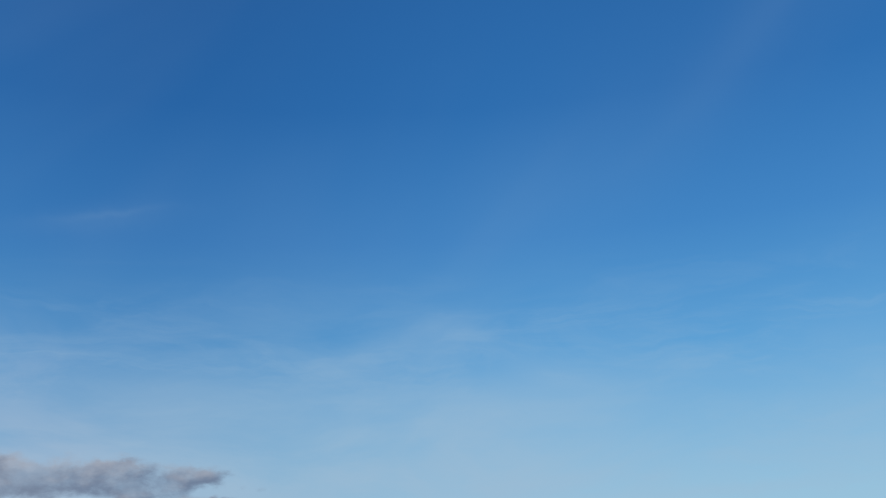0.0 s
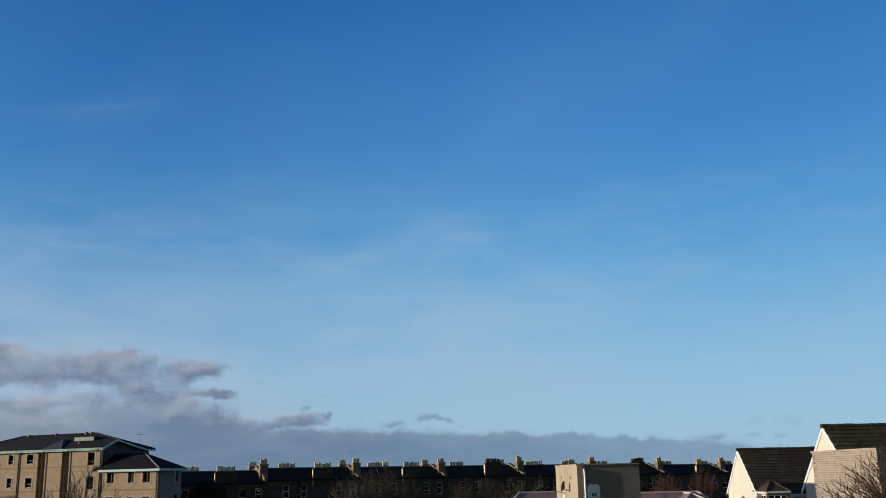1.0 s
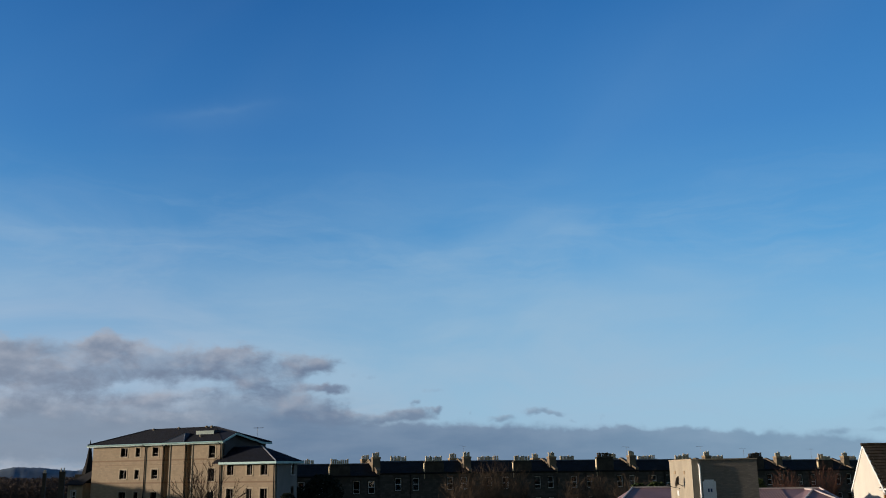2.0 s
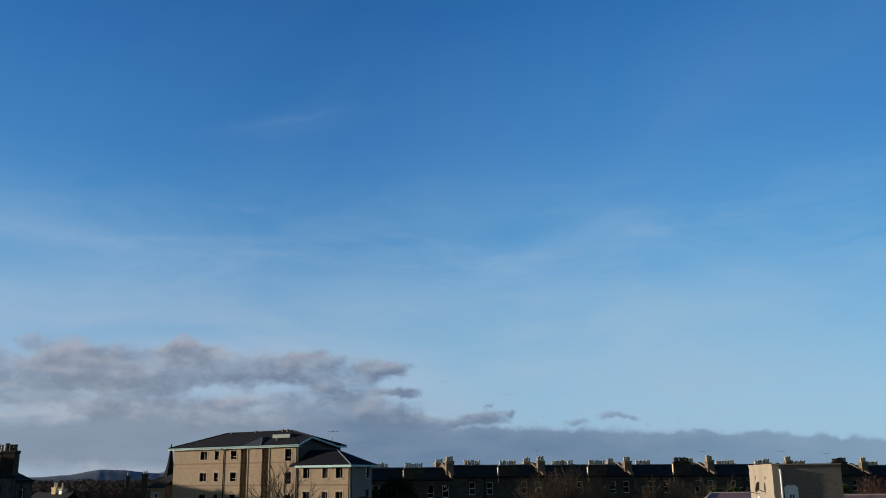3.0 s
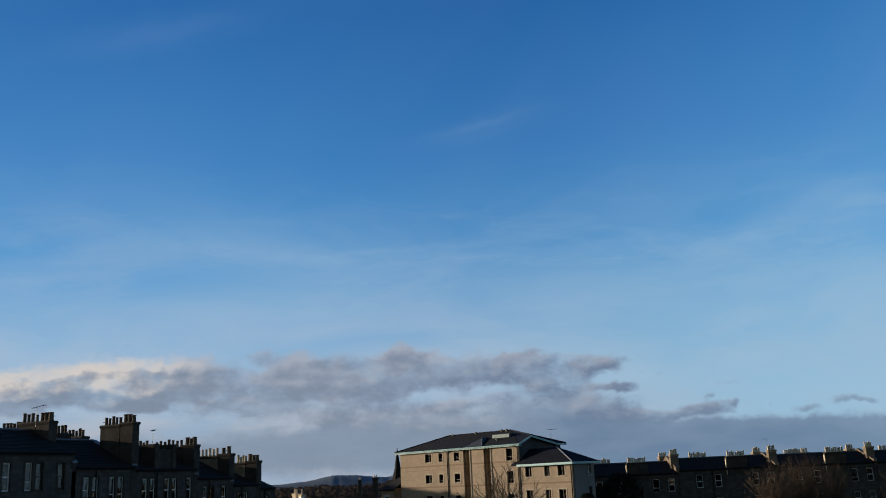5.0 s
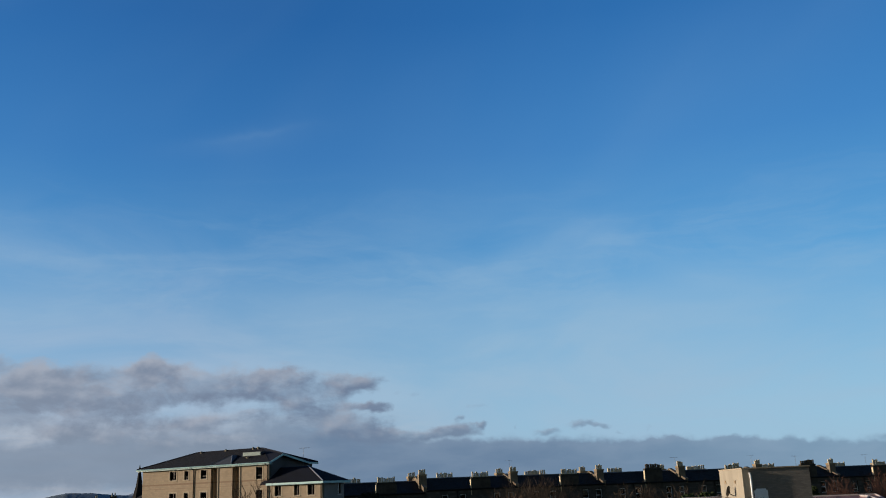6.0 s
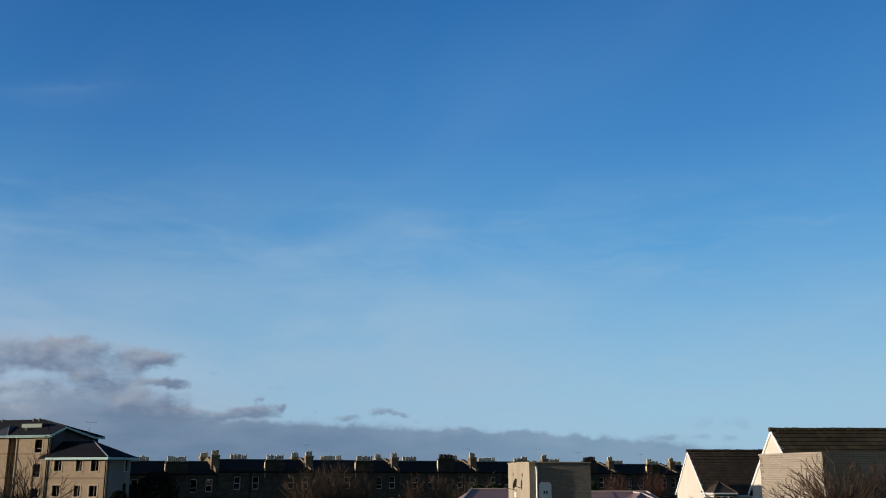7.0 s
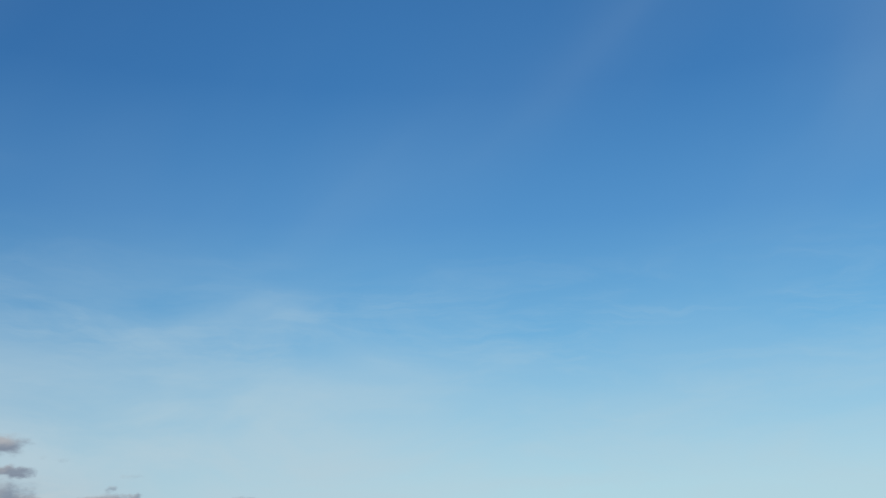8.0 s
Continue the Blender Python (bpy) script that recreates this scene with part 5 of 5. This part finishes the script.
# ---- trees ----
def fan_tree(label, m, height, radius, stems, seed, twig, thin, fork=0.5, droop=0.28, group="bare trees"):
    """A many-stemmed leafless tree: straight rising stems in a fan, each with side shoots and twigs."""
    rnd = random.Random(seed)
    t = thing("bare_tree", label, "tree", m, group)
    wood, fine = bmesh.new(), bmesh.new()
    tube(wood, (0, 0, 0), (0.05, 0, height * fork), 0.14, 0.10, 8, False)
    for s in range(stems):
        a = rnd.uniform(0, 2 * math.pi)
        out = radius * math.sqrt(rnd.uniform(0.02, 1))
        top = Vector((math.cos(a) * out, math.sin(a) * out, height * (1 - droop * (out / radius) ** 2) * rnd.uniform(1 - 0.5 * droop, 1.0)))
        p = Vector((0.05, 0, height * fork * rnd.uniform(0.55 if fork < 0.6 else 0.9, 1.0)))
        d0 = top - p
        steps, r = 7, thin * 2.6
        last = p
        for k in range(1, steps + 1):
            f = k / steps
            q = p + d0 * f + Vector((rnd.gauss(0, 1), rnd.gauss(0, 1), 0)) * 0.05 * d0.length * (f * (1 - f) + 0.08) * 2
            q.x -= d0.x * 0.18 * math.sin(f * math.pi)
            q.y -= d0.y * 0.18 * math.sin(f * math.pi)
            tube(wood if k < 4 else fine, last, q, r, r * 0.86, 4 if k < 4 else 3, False)
            r = max(thin, r * 0.86)
            d = (q - last).normalized()
            if k > 1:
                for _ in range(2):
                    b = rnd.uniform(0, 2 * math.pi)
                    side = (d + Vector((math.cos(b), math.sin(b), 0.25)) * rnd.uniform(0.45, 0.95)).normalized()
                    n = d0.length * rnd.uniform(0.16, 0.34) * (1.15 - 0.6 * f)
                    e1 = q + side * n * 0.5
                    e2 = e1 + (side + Vector((rnd.gauss(0, 0.2), rnd.gauss(0, 0.2), 0.25))).normalized() * n * 0.5
                    tube(fine, q, e1, thin, thin * 0.8, 3, False)
                    tube(fine, e1, e2, thin * 0.8, thin * 0.5, 3, False)
                    for c in (e1, e1.lerp(e2, 0.5), e2):
                        b = rnd.uniform(0, 2 * math.pi)
                        tip = (side + Vector((math.cos(b), math.sin(b), 0.4)) * 0.7).normalized() * n * rnd.uniform(0.25, 0.5)
                        tube(fine, c, c + tip, thin * 0.65, thin * 0.35, 3, False)
            last = q
    part("trunk", wood, M_BARK, t)
    part("crown", fine, twig, t, kind="stuff")
    return t


def leafy(name, label, m, size, count, leaf, material, seed, cone=False):
    """An evergreen: a short trunk under many small leaf clumps with gaps between."""
    rnd = random.Random(seed)
    t = thing(name, label, "tree", m, "evergreens")
    bm = bmesh.new()
    tube(bm, (0, 0, 0), (0, 0, size[2] * 0.7), 0.2, 0.06, 8)
    part("trunk", bm, M_BARK, t)
    verts, faces = [], []
    for i in range(count):
        f = rnd.random() ** 0.8
        a = rnd.uniform(0, 2 * math.pi)
        r = rnd.uniform(0.2, 1.0) ** 0.5 * (1 + 0.3 * noise.noise((math.cos(a) * 2, math.sin(a) * 2, f * 4 + seed)))
        r *= (1 - f * 0.9) if cone else math.sqrt(max(0.02, 1 - (2 * f - 1) ** 2 * 0.92))
        c = Vector((math.cos(a) * r * size[0] / 2, math.sin(a) * r * size[1] / 2, size[2] * (0.05 + 0.95 * f)))
        n = Vector((rnd.gauss(0, 1), rnd.gauss(0, 1), rnd.gauss(0, 1))).normalized()
        s = n.orthogonal().normalized() * leaf * rnd.uniform(0.5, 1.3)
        u = n.cross(s) * rnd.uniform(0.5, 0.9)
        o = len(verts)
        verts.extend((c - s, c - u, c + s, c + u))
        faces.append((o, o + 1, o + 2, o + 3))
    me = bpy.data.meshes.new("crown")
    me.from_pydata([tuple(v) for v in verts], [], faces)
    me.materials.append(material)
    part_of("crown", me, t, kind="stuff")
    return t


def spot(az, d, z=0.0, turn=0):
    p = heading(az) * d
    return pose(p.x, p.y, z, 0, 0, turn)


fan_tree("leafless tree in front of the buff apartments", spot(-20.4, 84), 10.6, 3.6, 26, 3, M_BARK, 0.020, 0.45)
fan_tree("dense leafless tree against the sunlit stone wall", spot(25.4, 31.2), 9.4, 2.1, 95, 12, M_NEARTWIG, 0.0095, 0.76, 0.13)
fan_tree("leafless branching tree beside the stone block", spot(28.6, 31.6), 9.2, 2.0, 85, 7, M_NEARTWIG, 0.0095, 0.76, 0.13)
for k, (az, d, h, r, seed) in enumerate(((-5.2, 95, 9.4, 2.4, 5), (-3.6, 96, 9.75, 2.4, 15), (-2.3, 97, 9.2, 2.2, 17))):
    fan_tree("dense leafless tree before the dark terrace", spot(az, d), h, r, 52, seed, M_TWIG, 0.0155, 0.4)
for k, (az, d, h, r, seed) in enumerate(((1.2, 95, 8.2, 2.0, 25), (2.6, 96, 8.55, 2.2, 26), (4.0, 95, 8.4, 2.1, 27), (5.3, 97, 8.3, 2.0, 28))):
    fan_tree("brown leafless thicket tree before the dark terrace", spot(az, d), h, r, 52, seed, M_TWIG, 0.0155, 0.4)
for az, d, h, seed in ((13.1, 118, 8.9, 31), (15.2, 120, 9.1, 32)):
    fan_tree("reddish leafless tree in front of the terrace", spot(az, d), h, 2.0, 46, seed, M_REDTWIG, 0.015, 0.4)
leafy("evergreen_tree", "black-green evergreen tree between block and terrace", spot(-13.6, 118), (6.0, 6.0, 8.9), 6000, 0.16, M_EVERGREEN, 2)
leafy("evergreen_tree", "black-green evergreen tree between block and terrace", spot(-15.2, 112), (4.0, 4.0, 7.6), 4000, 0.16, M_EVERGREEN, 6)
leafy("evergreen_shrub", "green leafy shrub behind the red roof", spot(6.0, 84), (3.4, 2.0, 7.9), 4500, 0.12, M_LEAF, 9)
leafy("evergreen_shrub", "green leafy shrub behind the red roof", spot(4.9, 86), (2.6, 2.0, 7.8), 3500, 0.12, M_LEAF, 10)
leafy("evergreen_shrub", "green leafy shrub behind the tower", spot(11.6, 90), (2.0, 2.0, 8.0), 3000, 0.12, M_LEAF, 13)
leafy("evergreen_tree", "dark round evergreen beside the apartment wing", spot(-15.6, 96), (2.6, 2.6, 7.2), 3500, 0.12, M_EVERGREEN, 16)
